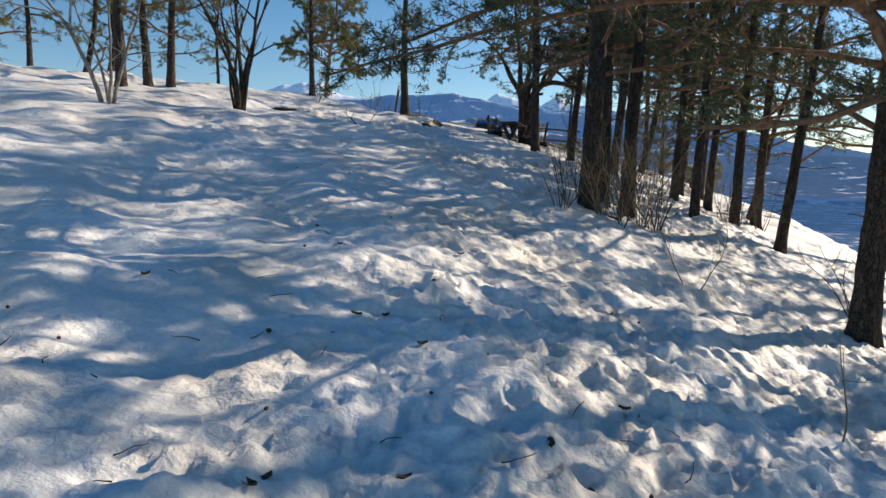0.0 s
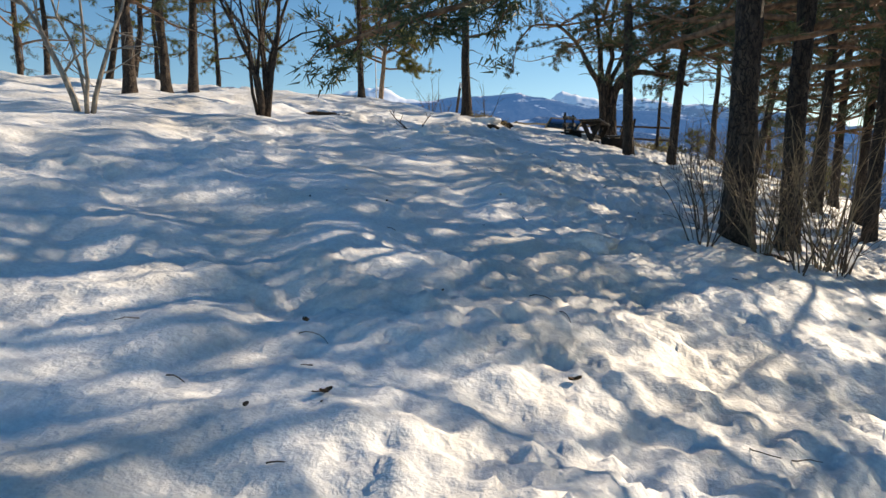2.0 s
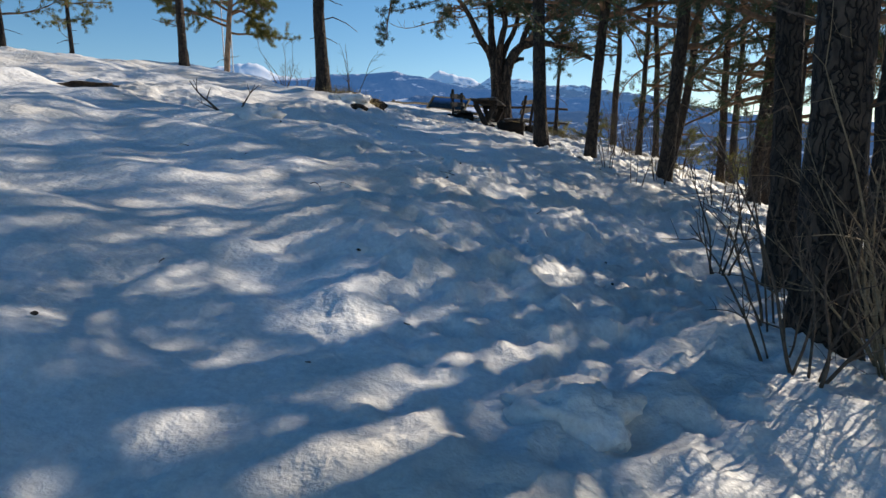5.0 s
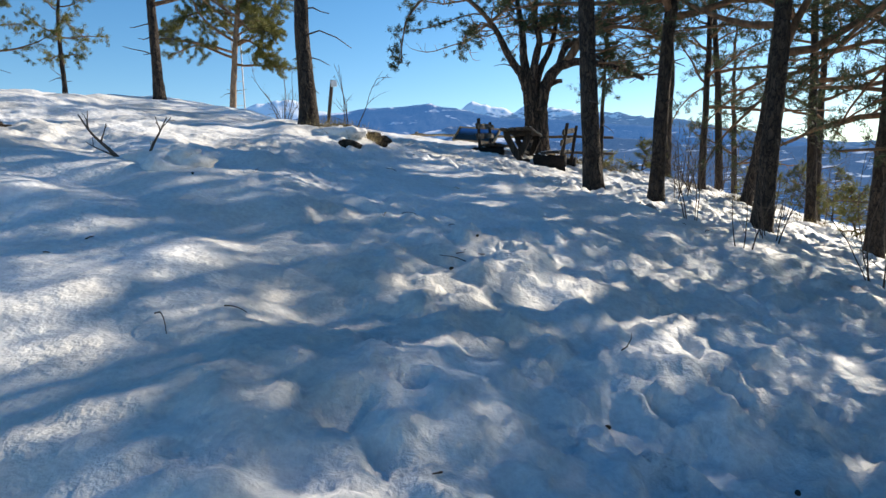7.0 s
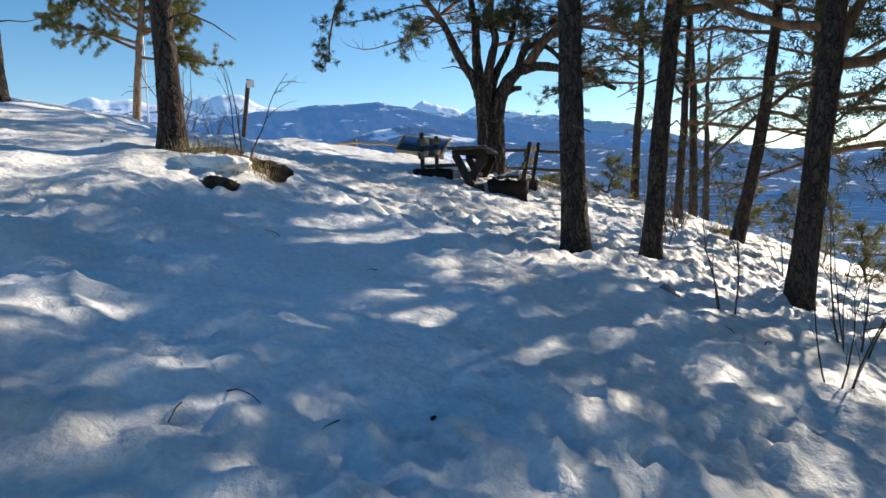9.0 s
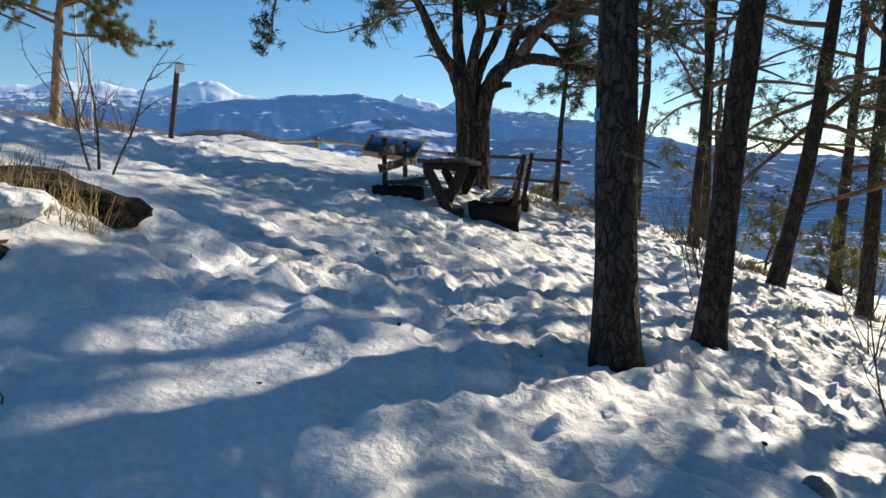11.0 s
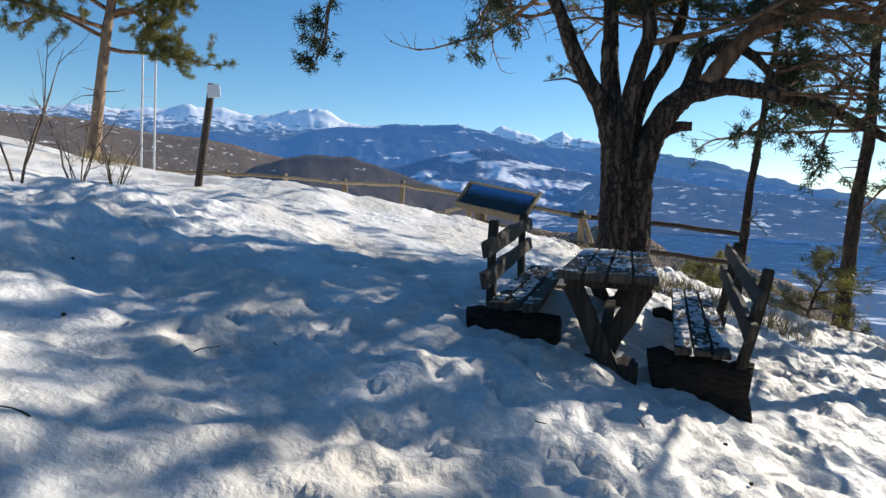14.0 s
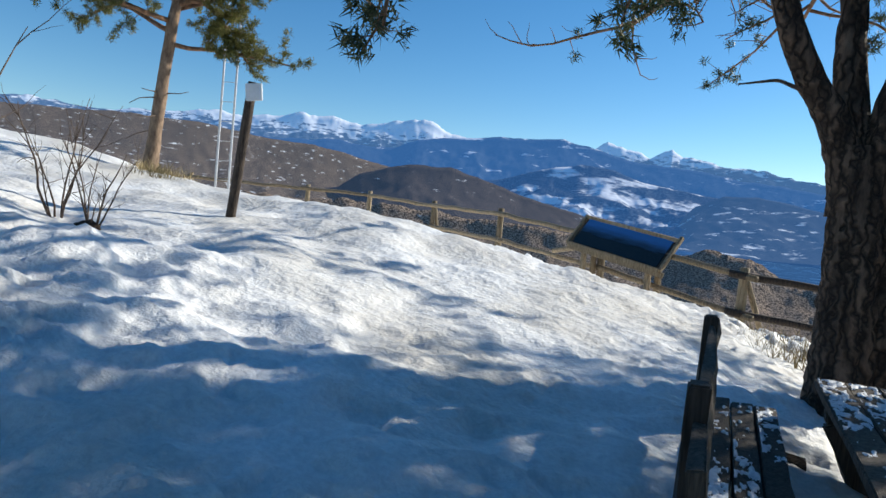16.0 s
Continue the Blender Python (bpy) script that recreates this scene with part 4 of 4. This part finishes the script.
for k, (bx, by, nst, hh) in enumerate([(6.5, 17.2, 8, 1.6), (7.4, 18.4, 8, 1.8), (8.2, 19.0, 7, 1.8), (5.9, 10.0, 5, 1.5), (4.0, 15.8, 5, 1.4), (3.1, 9.2, 2, 1.5), (5.2, 18.3, 5, 1.3),
                                      (4.9, 26.0, 6, 1.6), (5.6, 27.3, 7, 1.8), (6.3, 29.0, 7, 1.9), (6.7, 31.0, 6, 1.7), (7.8, 31.2, 7, 1.5), (5.9, 24.0, 6, 1.7), (4.2, 24.6, 4, 1.5),
                                      (3.6, 19.4, 5, 1.4), (2.9, 18.6, 3, 1.1), (4.0, 18.0, 6, 1.6), (2.85, 19.9, 4, 1.3), (9.0, 28.0, 7, 2.0), (8.8, 32.0, 7, 1.8)]):
    many_stems("sapling", bx, by, nst, "bare thin shoots poking through snow", "bush", 130 + k, TWIG, hh, 0.3, 0.01, 5, "bare saplings")
many_stems("sapling", 2.95, 5.1, 1, "single pale thin shoot standing in snow", "bush", 156, TWIG_TAN, 1.7, 0.06, 0.012, 3)
for k, (bx, by, nst, hh) in enumerate([(2.3, 14.4, 5, 1.2), (1.62, 11.75, 5, 1.5), (2.65, 11.7, 9, 1.7), (3.4, 12.4, 8, 1.9)]):
    many_stems("hazel_bush", bx, by, nst, "dark leafless hazel shoots on the slope", "bush", 190 + k, TWIG, hh, 0.42, 0.012, 6, "bushes")
many_stems("bush", -4.2, 29.9, 6, "small bare bush on the snow crest", "bush", 160, TWIG, 0.85, 0.4, 0.011, 6)
many_stems("bush", -4.9, 30.3, 6, "bare bush with budding twigs on the crest", "bush", 161, TWIG, 1.3, 0.35, 0.014, 6)
many_stems("bush", -4.5, 28.6, 3, "tall bare shoots on the snow crest", "bush", 162, TWIG, 2.2, 0.2, 0.016, 4)
many_stems("sapling", -2.0, 23.4, 3, "tall bare shoots beside a pine", "bush", 163, TWIG, 2.2, 0.2, 0.014, 4)
many_stems("broken_branch", -3.05, 17.6, 2, "dead forked branch stuck in snow", "branch", 164, TWIG, 0.75, 0.8, 0.022, 3, "", 1)
# thickets below the fence
for k in range(26):
    bx = -7 + k * 0.62
    by = 44.5 - 0.62 * (bx + 7) * 0.95 + (k % 3) * 1.1
    many_stems("thicket_bush", bx, by, 9, "grey leafless thicket below the fence", "bush", 170 + k, BARK_GREY if k % 2 else TWIG_TAN, 1.9, 0.5, 0.012, 6, "thicket")


# ---- picnic table and benches ----
def picnic_table():
    t = empty("picnic_table", (1.28, 26.55, 1.45), "weathered plank picnic table with snow crust on trestle legs", "table", turn=-13)
    top = 2.24 - 1.45
    for k in range(4):
        w = 0.168
        cx = (k - 1.5) * 0.176
        part("plank", beam_mesh("plank", (cx, 0.0 - 0.02 * (k % 2), top - 0.03), (cx, 2.95 + 0.03 * (k % 2), top - 0.02), w, 0.055, WOOD_OLD, 200 + k), t)
    for yy in (0.42, 2.4):
        part("crossbeam", beam_mesh("crossbeam", (-0.33, yy, top - 0.10), (0.33, yy, top - 0.10), 0.09, 0.08, WOOD_DARK, 210), t)
        part("leg", beam_mesh("leg", (-0.27, yy, top - 0.13), (0.12, yy, -0.12), 0.10, 0.15, WOOD_DARK, 211), t)
        part("leg", beam_mesh("leg", (0.27, yy + 0.1, top - 0.13), (-0.12, yy + 0.1, -0.12), 0.10, 0.15, WOOD_DARK, 212), t)
        part("foot", beam_mesh("foot", (-0.26, yy + 0.05, -0.02), (0.26, yy + 0.05, -0.02), 0.22, 0.2, WOOD_DARK, 213), t)
    part("brace", beam_mesh("brace", (0.0, 0.45, 0.3), (0.0, 2.45, 0.3), 0.09, 0.07, WOOD_DARK, 214), t)
    return t


def bench(name, place, turn, seat_h, back, label, seed, tilt, long, rise, posts):
    """A plank bench on log blocks; the backrest stands on its -x side (back=-1) or +x side (back=1)."""
    b = empty(name, place, label, "bench", "benches at the picnic table", turn=turn)
    for k in range(3):
        cx = (k - 1) * 0.14
        part("plank", beam_mesh("plank", (cx, -0.02 * k, seat_h - 0.028), (cx, long, seat_h - 0.028 + rise), 0.128, 0.055, WOOD_OLD, seed + k), b)
    for yy in (0.16, long - 0.4):
        part("log_block", log_mesh("log_block", (-0.36, yy, seat_h - 0.24), (0.36, yy, seat_h - 0.24), 0.175, 0.15, LOG_DARK, seed + 7, 18, 12, 0.055, 0.01), b, "squat dark log")
        part("log_block", log_mesh("log_block", (-0.33, yy + 0.02, seat_h - 0.50), (0.33, yy + 0.02, seat_h - 0.50), 0.205, 0.18, LOG_DARK, seed + 8, 18, 12, 0.06, 0.012), b, "squat dark log")
    for yy in posts:
        part("backrest_post", beam_mesh("backrest_post", (back * 0.235, yy, seat_h - 0.40), (back * tilt, yy, seat_h + 0.62 + rise * yy / long), 0.10, 0.075, WOOD_DARK, seed + 9), b)
    for k, zz in enumerate((0.22, 0.46)):
        xx = back * (0.235 + (tilt - 0.235) * (0.55 + 0.25 * k))
        part("backrest_slat", beam_mesh("backrest_slat", (xx - back * 0.03, -0.12, seat_h + zz - 0.05), (xx - back * 0.03, long - 0.15, seat_h + zz + 0.05 + rise), 0.05, 0.13, WOOD_OLD, seed + 20 + k, roll=8 * back), b)
    return b


picnic_table()
bench("bench", (0.66, 27.0, 1.45), -12, 1.93 - 1.45, -1, "rough plank bench with a backrest on log blocks, crusted with snow", 230, 0.25, 2.6, 0.08, (0.36, 2.12))
bench("bench", (2.08, 26.85, 1.2), -16, 1.68 - 1.2, 1, "rough plank bench with tilted backrest boards on log blocks", 260, 0.42, 2.9, 0.14, (0.12, 2.35))


# snow crust left on the boards
def crust(place, turn, w, length, z, seed, cover, rise=0.0):
    rng = np.random.default_rng(seed)
    gx, gy = np.linspace(-w / 2, w / 2, 30), np.linspace(0.02, length, 260)
    X, Y = np.meshgrid(gx, gy)
    n = fbm(X * 26 + seed, Y * 15, 4, seed) + 0.7 * fbm(X * 4, Y * 2 + seed, 2, seed + 4)
    Z = z + rise * Y / length + np.clip((n - cover) * 0.04, -0.006, 0.007)
    keep = (n > cover)
    nx = len(gx)
    verts = np.stack([X, Y, Z], -1).reshape(-1, 3)
    i = (np.arange(len(gy) - 1)[:, None] * nx + np.arange(nx - 1)[None, :]).ravel()
    faces = np.stack([i, i + 1, i + nx + 1, i + nx], -1)
    k = keep.ravel()
    faces = faces[k[faces].sum(1) >= 2]
    ob = new("snow_crust", make_mesh("snow_crust", verts, faces, FROST))
    ob.matrix_basis = pose(*place, 0, 0, turn)
    tagged(ob, "thin crust of old snow on the boards", "snow", "snow on the boards")


for k in range(4):
    m = pose(1.28, 26.55, 2.24, 0, 0, -13) @ pose((k - 1.5) * 0.176, 0, 0)
    crust(tuple(m.translation), -13, 0.15, 2.9, 0.002, 300 + k, 0.22, 0.01)
for k in range(3):
    m = pose(0.66, 27.0, 1.93, 0, 0, -12) @ pose((k - 1) * 0.14, 0, 0)
    crust(tuple(m.translation), -12, 0.115, 2.55, 0.002, 310 + k, 0.2, 0.08)
    m = pose(2.08, 26.85, 1.68, 0, 0, -16) @ pose((k - 1) * 0.14, 0, 0)
    crust(tuple(m.translation), -16, 0.115, 2.85, 0.002, 320 + k, 0.0, 0.14)


# ---- fence, panorama board, signpost ----
def fence():
    f = empty("fence", (0, 0, 0), "weathered two-rail wooden fence along the lookout edge", "fence")
    posts = [(-11.5, 42.5, 3.45), (-7.9, 42.9, 3.43), (-6.0, 43.0, 3.40), (-3.74, 41.6, 3.27), (-1.65, 39.0, 3.2), (0.5, 37.2, 2.95), (2.42, 34.9, 2.62)]
    for k, (x, y, z) in enumerate(posts):
        bottom = min(float(land(x, y)) - 0.25, z - 1.15)
        part("post", log_mesh("post", (x, y, bottom), (x, y, z + 0.08), 0.075, 0.068, WOOD_FENCE, 400 + k, 10), f)
        if k in (3, 6):
            part("brace", log_mesh("brace", (x + 0.45, y + 0.25, bottom + 0.1), (x + 0.05, y, z - 0.1), 0.045, 0.04, WOOD_FENCE, 420 + k, 8), f)
    for a, b in zip(posts[:-1], posts[1:]):
        for drop in (0.04, 0.60):
            d = Vector((b[0] - a[0], b[1] - a[1], 0)).normalized() * 0.18
            part("rail", log_mesh("rail", (a[0] - d.x, a[1] - d.y - 0.1, a[2] - drop), (b[0] + d.x, b[1] + d.y - 0.1, b[2] - drop - 0.02), 0.055, 0.045, WOOD_FENCE, 430 + int(abs(a[0]) * 10), 9, bend=0.012), f)
    for drop in (0.0, 0.55):
        part("rail", log_mesh("rail", (2.2, 34.85, 2.6 - drop), (5.35, 34.1, 2.38 - drop), 0.055, 0.045, WOOD_DARK, 450, 9, bend=0.012), f)


fence()


def picture_material():
    """A printed mountain panorama: blue sky above, dark hills below."""
    m = bpy.data.materials.new("panorama_print")
    m.use_nodes = True
    n, l = m.node_tree.nodes, m.node_tree.links
    b = n["Principled BSDF"]
    tc = n.new("ShaderNodeTexCoord")
    sp = n.new("ShaderNodeSeparateXYZ")
    l.new(tc.outputs["Generated"], sp.inputs[0])
    nz = n.new("ShaderNodeTexNoise")
    nz.inputs["Scale"].default_value = 6
    nz.inputs["Detail"].default_value = 8
    l.new(tc.outputs["Generated"], nz.inputs["Vector"])
    ad = n.new("ShaderNodeMath")
    ad.operation = 'MULTIPLY_ADD'
    ad.inputs[1].default_value = 0.35
    l.new(nz.outputs[0], ad.inputs[0])
    l.new(sp.outputs["Y"], ad.inputs[2])
    r = n.new("ShaderNodeValToRGB")
    r.color_ramp.elements[0].color = (0.012, 0.018, 0.02, 1)
    r.color_ramp.elements[0].position = 0.62
    r.color_ramp.elements[1].color = (0.04, 0.16, 0.42, 1)
    r.color_ramp.elements[1].position = 0.98
    e = r.color_ramp.elements.new(0.78)
    e.color = (0.03, 0.08, 0.17, 1)
    l.new(ad.outputs[0], r.inputs[0])
    l.new(r.outputs[0], b.inputs["Base Color"])
    b.inputs["Roughness"].default_value = 0.25
    return m


def panorama_board():
    bl, br = Vector((-0.1, 37.0, 2.72)), Vector((1.32, 35.7, 2.46))
    along = (br - bl).normalized()
    length = (br - bl).length
    ob = empty("panorama_board", tuple(bl), "slanted wooden lookout board with a mountain panorama print", "board", turn=math.degrees(math.atan2(along.y, along.x)))
    up = Vector((0, 0.46, 0.50))
    nrm = Vector((1, 0, 0)).cross(up).normalized()
    def at(a, b, lift=0.0):
        return Vector((a * length, 0, a * (br.z - bl.z))) + up * b + nrm * lift
    bm = bmesh.new()
    vs = [bm.verts.new(at(a, b, 0.035)) for a, b in ((0.03, 0.08), (0.97, 0.08), (0.97, 0.95), (0.03, 0.95))]
    bm.faces.new(vs)
    ext = bmesh.ops.extrude_face_region(bm, geom=bm.faces[:])
    bmesh.ops.translate(bm, verts=[v for v in ext["geom"] if isinstance(v, bmesh.types.BMVert)], vec=-nrm * 0.012)
    bmesh.ops.recalc_face_normals(bm, faces=bm.faces[:])
    me = bpy.data.meshes.new("print")
    bm.to_mesh(me)
    bm.free()
    me.materials.append(picture_material())
    part("print", me, ob, "glossy dark blue panorama print")
    bm = bmesh.new()
    bm.faces.new([bm.verts.new(at(a, b, 0.015)) for a, b in ((0.0, 0.0), (1.0, 0.0), (1.0, 1.0), (0.0, 1.0))])
    ext = bmesh.ops.extrude_face_region(bm, geom=bm.faces[:])
    bmesh.ops.translate(bm, verts=[v for v in ext["geom"] if isinstance(v, bmesh.types.BMVert)], vec=-nrm * 0.03)
    bmesh.ops.recalc_face_normals(bm, faces=bm.faces[:])
    me = bpy.data.meshes.new("backing_board")
    bm.to_mesh(me)
    bm.free()
    me.materials.append(WOOD_OLD)
    part("backing_board", me, ob)
    for k, (a, b, c, d) in enumerate(((-0.02, 0, -0.02, 1.05), (1.02, 0, 1.02, 1.12), (-0.02, 0.0, 1.02, 0.0), (-0.02, 1.0, 1.02, 1.0))):
        part("frame_bar", beam_mesh("frame_bar", at(a, b, 0.03), at(c, d, 0.03), 0.06, 0.07, WOOD_FENCE, 480 + k, 0.003), ob)
    part("front_board", beam_mesh("front_board", at(-0.04, -0.02, -0.05), at(1.04, -0.02, -0.05), 0.05, 0.09, WOOD_FENCE, 488, 0.004), ob)
    for a in (0.12, 0.85):
        part("leg", log_mesh("leg", at(a, 0.25, -0.05) - Vector((0, 0, 1.3)), at(a, 0.25, -0.04), 0.06, 0.055, WOOD_FENCE, 490, 10), ob)
        part("leg", log_mesh("leg", at(a, 0.85, -0.05) - Vector((0, 0, 1.6)), at(a, 0.85, -0.04), 0.06, 0.055, WOOD_FENCE, 491, 10), ob)
    part("strut", log_mesh("strut", at(-0.32, -0.05, -0.35), at(0.12, 0.2, -0.12), 0.05, 0.05, WOOD_FENCE, 492, 9), ob)


panorama_board()


def signpost():
    z = float(land(-4.1, 32.0))
    s = empty("signpost", (-4.1, 32.0, z), "leaning wooden marker post with a small white plate", "post")
    part("post", log_mesh("post", (0, 0, -0.3), (0.34, -0.27, 1.60), 0.06, 0.055, WOOD_DARK, 500, 12), s)
    white = material("white_plate", (0.78, 0.78, 0.77), (0.86, 0.86, 0.85), 12, 0.5, 0.1)
    part("plate", beam_mesh("plate", (0.30, -0.34, 1.47), (0.48, -0.30, 1.49), 0.03, 0.19, white, 501, 0.001), s, "small white metal plate")


signpost()


def lattice_mast(x, y, top):
    z = float(land(x, y)) - 0.2
    steel = material("galvanised_steel", (0.42, 0.43, 0.45), (0.62, 0.63, 0.65), 20, 0.45, 0.1)
    m = empty("lattice_mast", (x, y, z), "slim galvanised steel lattice mast beyond the fence", "mast")
    high = top - z
    for sx in (-0.2, 0.2):
        part("pole", log_mesh("pole", (sx, 0, 0), (sx, 0, high), 0.035, 0.03, steel, 510, 10, 4, 0.0), m)
    for k in range(1, 12):
        part("rung", log_mesh("rung", (-0.2, 0, high * k / 12), (0.2, 0, high * k / 12), 0.008, 0.008, steel, 511, 6, 3, 0.0), m)


lattice_mast(-9.7, 41.2, 8.2)


# ---- bare earth, stones, stumps, litter ----
def mound(name, x, y, wx, wy, high, seed, mat, label, category, turn=0.0, sink=0.05):
    """An uneven clod, rock or hump, sunk a little into the snow."""
    rng = np.random.default_rng(seed)
    bm = bmesh.new()
    bmesh.ops.create_icosphere(bm, subdivisions=4, radius=1.0)
    for v in bm.verts:
        p = v.co.copy()
        k = 1 + 0.35 * noise.fractal(p * 1.3 + Vector((seed, 0, 0)), 0.8, 2.1, 4) + 0.12 * noise.noise(p * 6 + Vector((0, seed, 0)))
        v.co = Vector((p.x * wx * k, p.y * wy * k, p.z * high * k))
    me = bpy.data.meshes.new(name)
    bm.to_mesh(me)
    bm.free()
    for p in me.polygons:
        p.use_smooth = True
    me.materials.append(mat)
    ob = new(name, me)
    ob.matrix_basis = pose(x, y, float(land(x, y)) - sink, 0, 0, turn)
    return tagged(ob, label, category)


mound("earth_bank", -1.58, 22.12, 0.40, 0.26, 0.13, 5, EARTH, "dark bare earth bank where snow has melted", "earth", -12)
mound("earth_bank", -1.66, 21.0, 0.22, 0.16, 0.10, 6, EARTH, "dark earth hollow under the snow edge", "earth", 10)
mound("earth_bank", -2.2, 22.2, 0.7, 0.5, 0.13, 7, EARTH, "needle-covered earth round a pine foot", "earth")
mound("earth_bank", 2.35, 12.0, 0.26, 0.16, 0.08, 8, EARTH, "dark root hollow below the bushes", "earth")
mound("earth_bank", 2.0, 12.0, 0.16, 0.12, 0.07, 9, EARTH, "dark root hollow below the bushes", "earth")
mound("snow_lump", -1.95, 21.5, 0.55, 0.28, 0.17, 14, SNOW, "thick snow lip over a melted hollow", "snow", -15, sink=0.02)
mound("snow_lump", 0.2, 11.3, 0.3, 0.26, 0.16, 10, SNOW, "rounded lump of packed snow", "snow", sink=0.02)
mound("snow_lump", -2.75, 17.55, 0.4, 0.3, 0.2, 11, SNOW, "snow cushion beside a dead branch", "snow", sink=0.02)
mound("fallen_log", -5.7, 19.0, 0.45, 0.09, 0.07, 13, EARTH, "dark fallen log half buried in snow", "log", 8)
mound("earth_bank", 1.95, 30.0, 0.42, 0.3, 0.05, 20, EARTH, "needle-strewn bare earth at an old pine foot", "earth", 20)
mound("earth_bank", -4.2, 29.84, 0.11, 0.08, 0.06, 19, EARTH, "dark melted root hollow under a bush", "earth")
mound("stone", 2.35, 20.1, 0.12, 0.1, 0.11, 15, STONE, "mossy stone at a sapling foot", "stone")


def grass(x, y, radius, blades, seed, high=0.3, label="tuft of dry yellow grass", mat=None):
    rng = np.random.default_rng(seed)
    a = rng.uniform(0, 6.28, blades)
    q = radius * np.sqrt(rng.random(blades))
    bx, by = x + q * np.cos(a), y + q * np.sin(a)
    bz = land(bx, by) - 0.02
    d = rng.normal(0, 0.45, (blades, 3))
    d[:, 2] = 1
    d /= np.linalg.norm(d, axis=1)[:, None]
    ln = high * rng.uniform(0.4, 1.2, blades)[:, None]
    p = np.stack([bx, by, bz], -1)
    sd_ = np.stack([-np.sin(a), np.cos(a), 0 * a], -1) * 0.006
    v = np.stack([p + sd_, p - sd_, p + d * ln], 1).reshape(-1, 3)
    tagged(new("dry_grass", make_mesh("dry_grass", v, np.arange(len(v)).reshape(-1, 3), mat or GRASS, False)), label, "grass", kind="stuff")


for k, (gx, gy, rr, nn) in enumerate([(3.35, 22.42, 0.14, 120), (7.0, 31.5, 0.8, 500), (7.6, 29.3, 0.5, 350), (3.4, 31.5, 0.9, 700), (4.4, 31.0, 0.7, 400), 
                                       (-2.0, 21.9, 0.5, 350), (-1.75, 21.75, 0.5, 500), (5.6, 32.6, 0.8, 500), (8.2, 26.8, 0.6, 300), (-7.9, 36.0, 0.7, 400), (2.6, 32.6, 0.8, 500), (6.2, 25.6, 0.5, 220)]):
    grass(gx, gy, rr, nn, 600 + k, 0.13 if k == 0 else 0.3)

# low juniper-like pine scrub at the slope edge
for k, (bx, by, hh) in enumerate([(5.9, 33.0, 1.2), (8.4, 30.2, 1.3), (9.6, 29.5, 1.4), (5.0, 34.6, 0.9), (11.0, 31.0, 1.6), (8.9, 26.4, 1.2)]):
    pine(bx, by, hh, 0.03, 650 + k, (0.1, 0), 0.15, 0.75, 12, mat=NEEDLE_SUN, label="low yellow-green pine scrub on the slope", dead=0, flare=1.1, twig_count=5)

# sticks and cones on the snow
rng_l = np.random.default_rng(5)
stick_meshes = []
for k in range(5):
    p = bend_path((0, 0, 0), (1, 0, 0.05), 0.07 + 0.04 * k, rng_l, 6, 0, 0.2)
    v, f = tube(p, np.linspace(0.004, 0.002, 6), 5)
    stick_meshes.append(make_mesh("stick", v, f, TWIG))
for k in range(70):
    x, y = rng_l.uniform(-3.2, 3.0), rng_l.uniform(2.5, 27)
    ob = new("stick", stick_meshes[k % 5])
    ob.matrix_basis = pose(x, y, ground_z(x, y) + 0.008, 0, 0, rng_l.uniform(0, 360))
    tagged(ob, "small dark dry stick lying on snow", "stick", "sticks on the snow")
for k in range(48):
    x, y = rng_l.uniform(-2.6, 2.2), 2.2 + 5.0 * rng_l.random() ** 1.5
    ob = new("stick", stick_meshes[(k * 3) % 5])
    ob.matrix_basis = pose(x, y, ground_z(x, y) + 0.008, 0, rng_l.uniform(-15, 15), rng_l.uniform(0, 360))
    tagged(ob, "small dark dry stick lying on snow", "stick", "sticks on the snow")


def leaf_mesh(seed):
    """A curled dead leaf with a raised rim and a midrib fold."""
    rng = np.random.default_rng(seed)
    u, v = np.meshgrid(np.linspace(-1, 1, 7), np.linspace(-1, 1, 9))
    half = 0.022 * np.sqrt(np.clip(1 - v * v, 0.02, 1))
    z = 0.012 * np.abs(u) + 0.012 * v * v + rng.normal(0, 0.002, u.shape)
    top = np.stack([u * half, v * 0.042, z], -1).reshape(-1, 3)
    i = (np.arange(8)[:, None] * 7 + np.arange(6)[None, :]).ravel()
    f = np.stack([i, i + 1, i + 8, i + 7], -1)
    return make_mesh("dead_leaf", np.vstack([top, top - (0, 0, 0.0015)]), np.vstack([f, f[:, ::-1] + 63]), LEAF)


LEAF = material("dead_leaf", (0.05, 0.028, 0.015), (0.16, 0.085, 0.04), 40, 0.8, 0.3, 90)
leaf_meshes = [leaf_mesh(k) for k in range(3)]
for k in range(26):
    x, y = rng_l.uniform(-2.6, 2.4), 2.2 + 7.0 * rng_l.random() ** 1.4
    ob = new("dead_leaf", leaf_meshes[k % 3])
    ob.matrix_basis = pose(x, y, ground_z(x, y) + 0.004, rng_l.uniform(-12, 12), 0, rng_l.uniform(0, 360))
    tagged(ob, "curled brown dead leaf lying on snow", "leaf", "dead leaves on the snow")
cv, cf = tube([(0, 0, 0), (0, 0, 0.006), (0, 0, 0.015), (0, 0, 0.025), (0, 0, 0.032)], [0.003, 0.009, 0.0115, 0.007, 0.002], 9, 0.12, rng_l)
cone_mesh = make_mesh("pine_cone", cv, cf, BARK)
for k in range(35):
    x, y = rng_l.uniform(-3.2, 3.0), rng_l.uniform(2.5, 27)
    ob = new("pine_cone", cone_mesh)
    ob.matrix_basis = pose(x, y, ground_z(x, y) + 0.015, 80, 0, rng_l.uniform(0, 360))
    tagged(ob, "brown pine cone lying on snow", "cone", "pine cones on the snow")
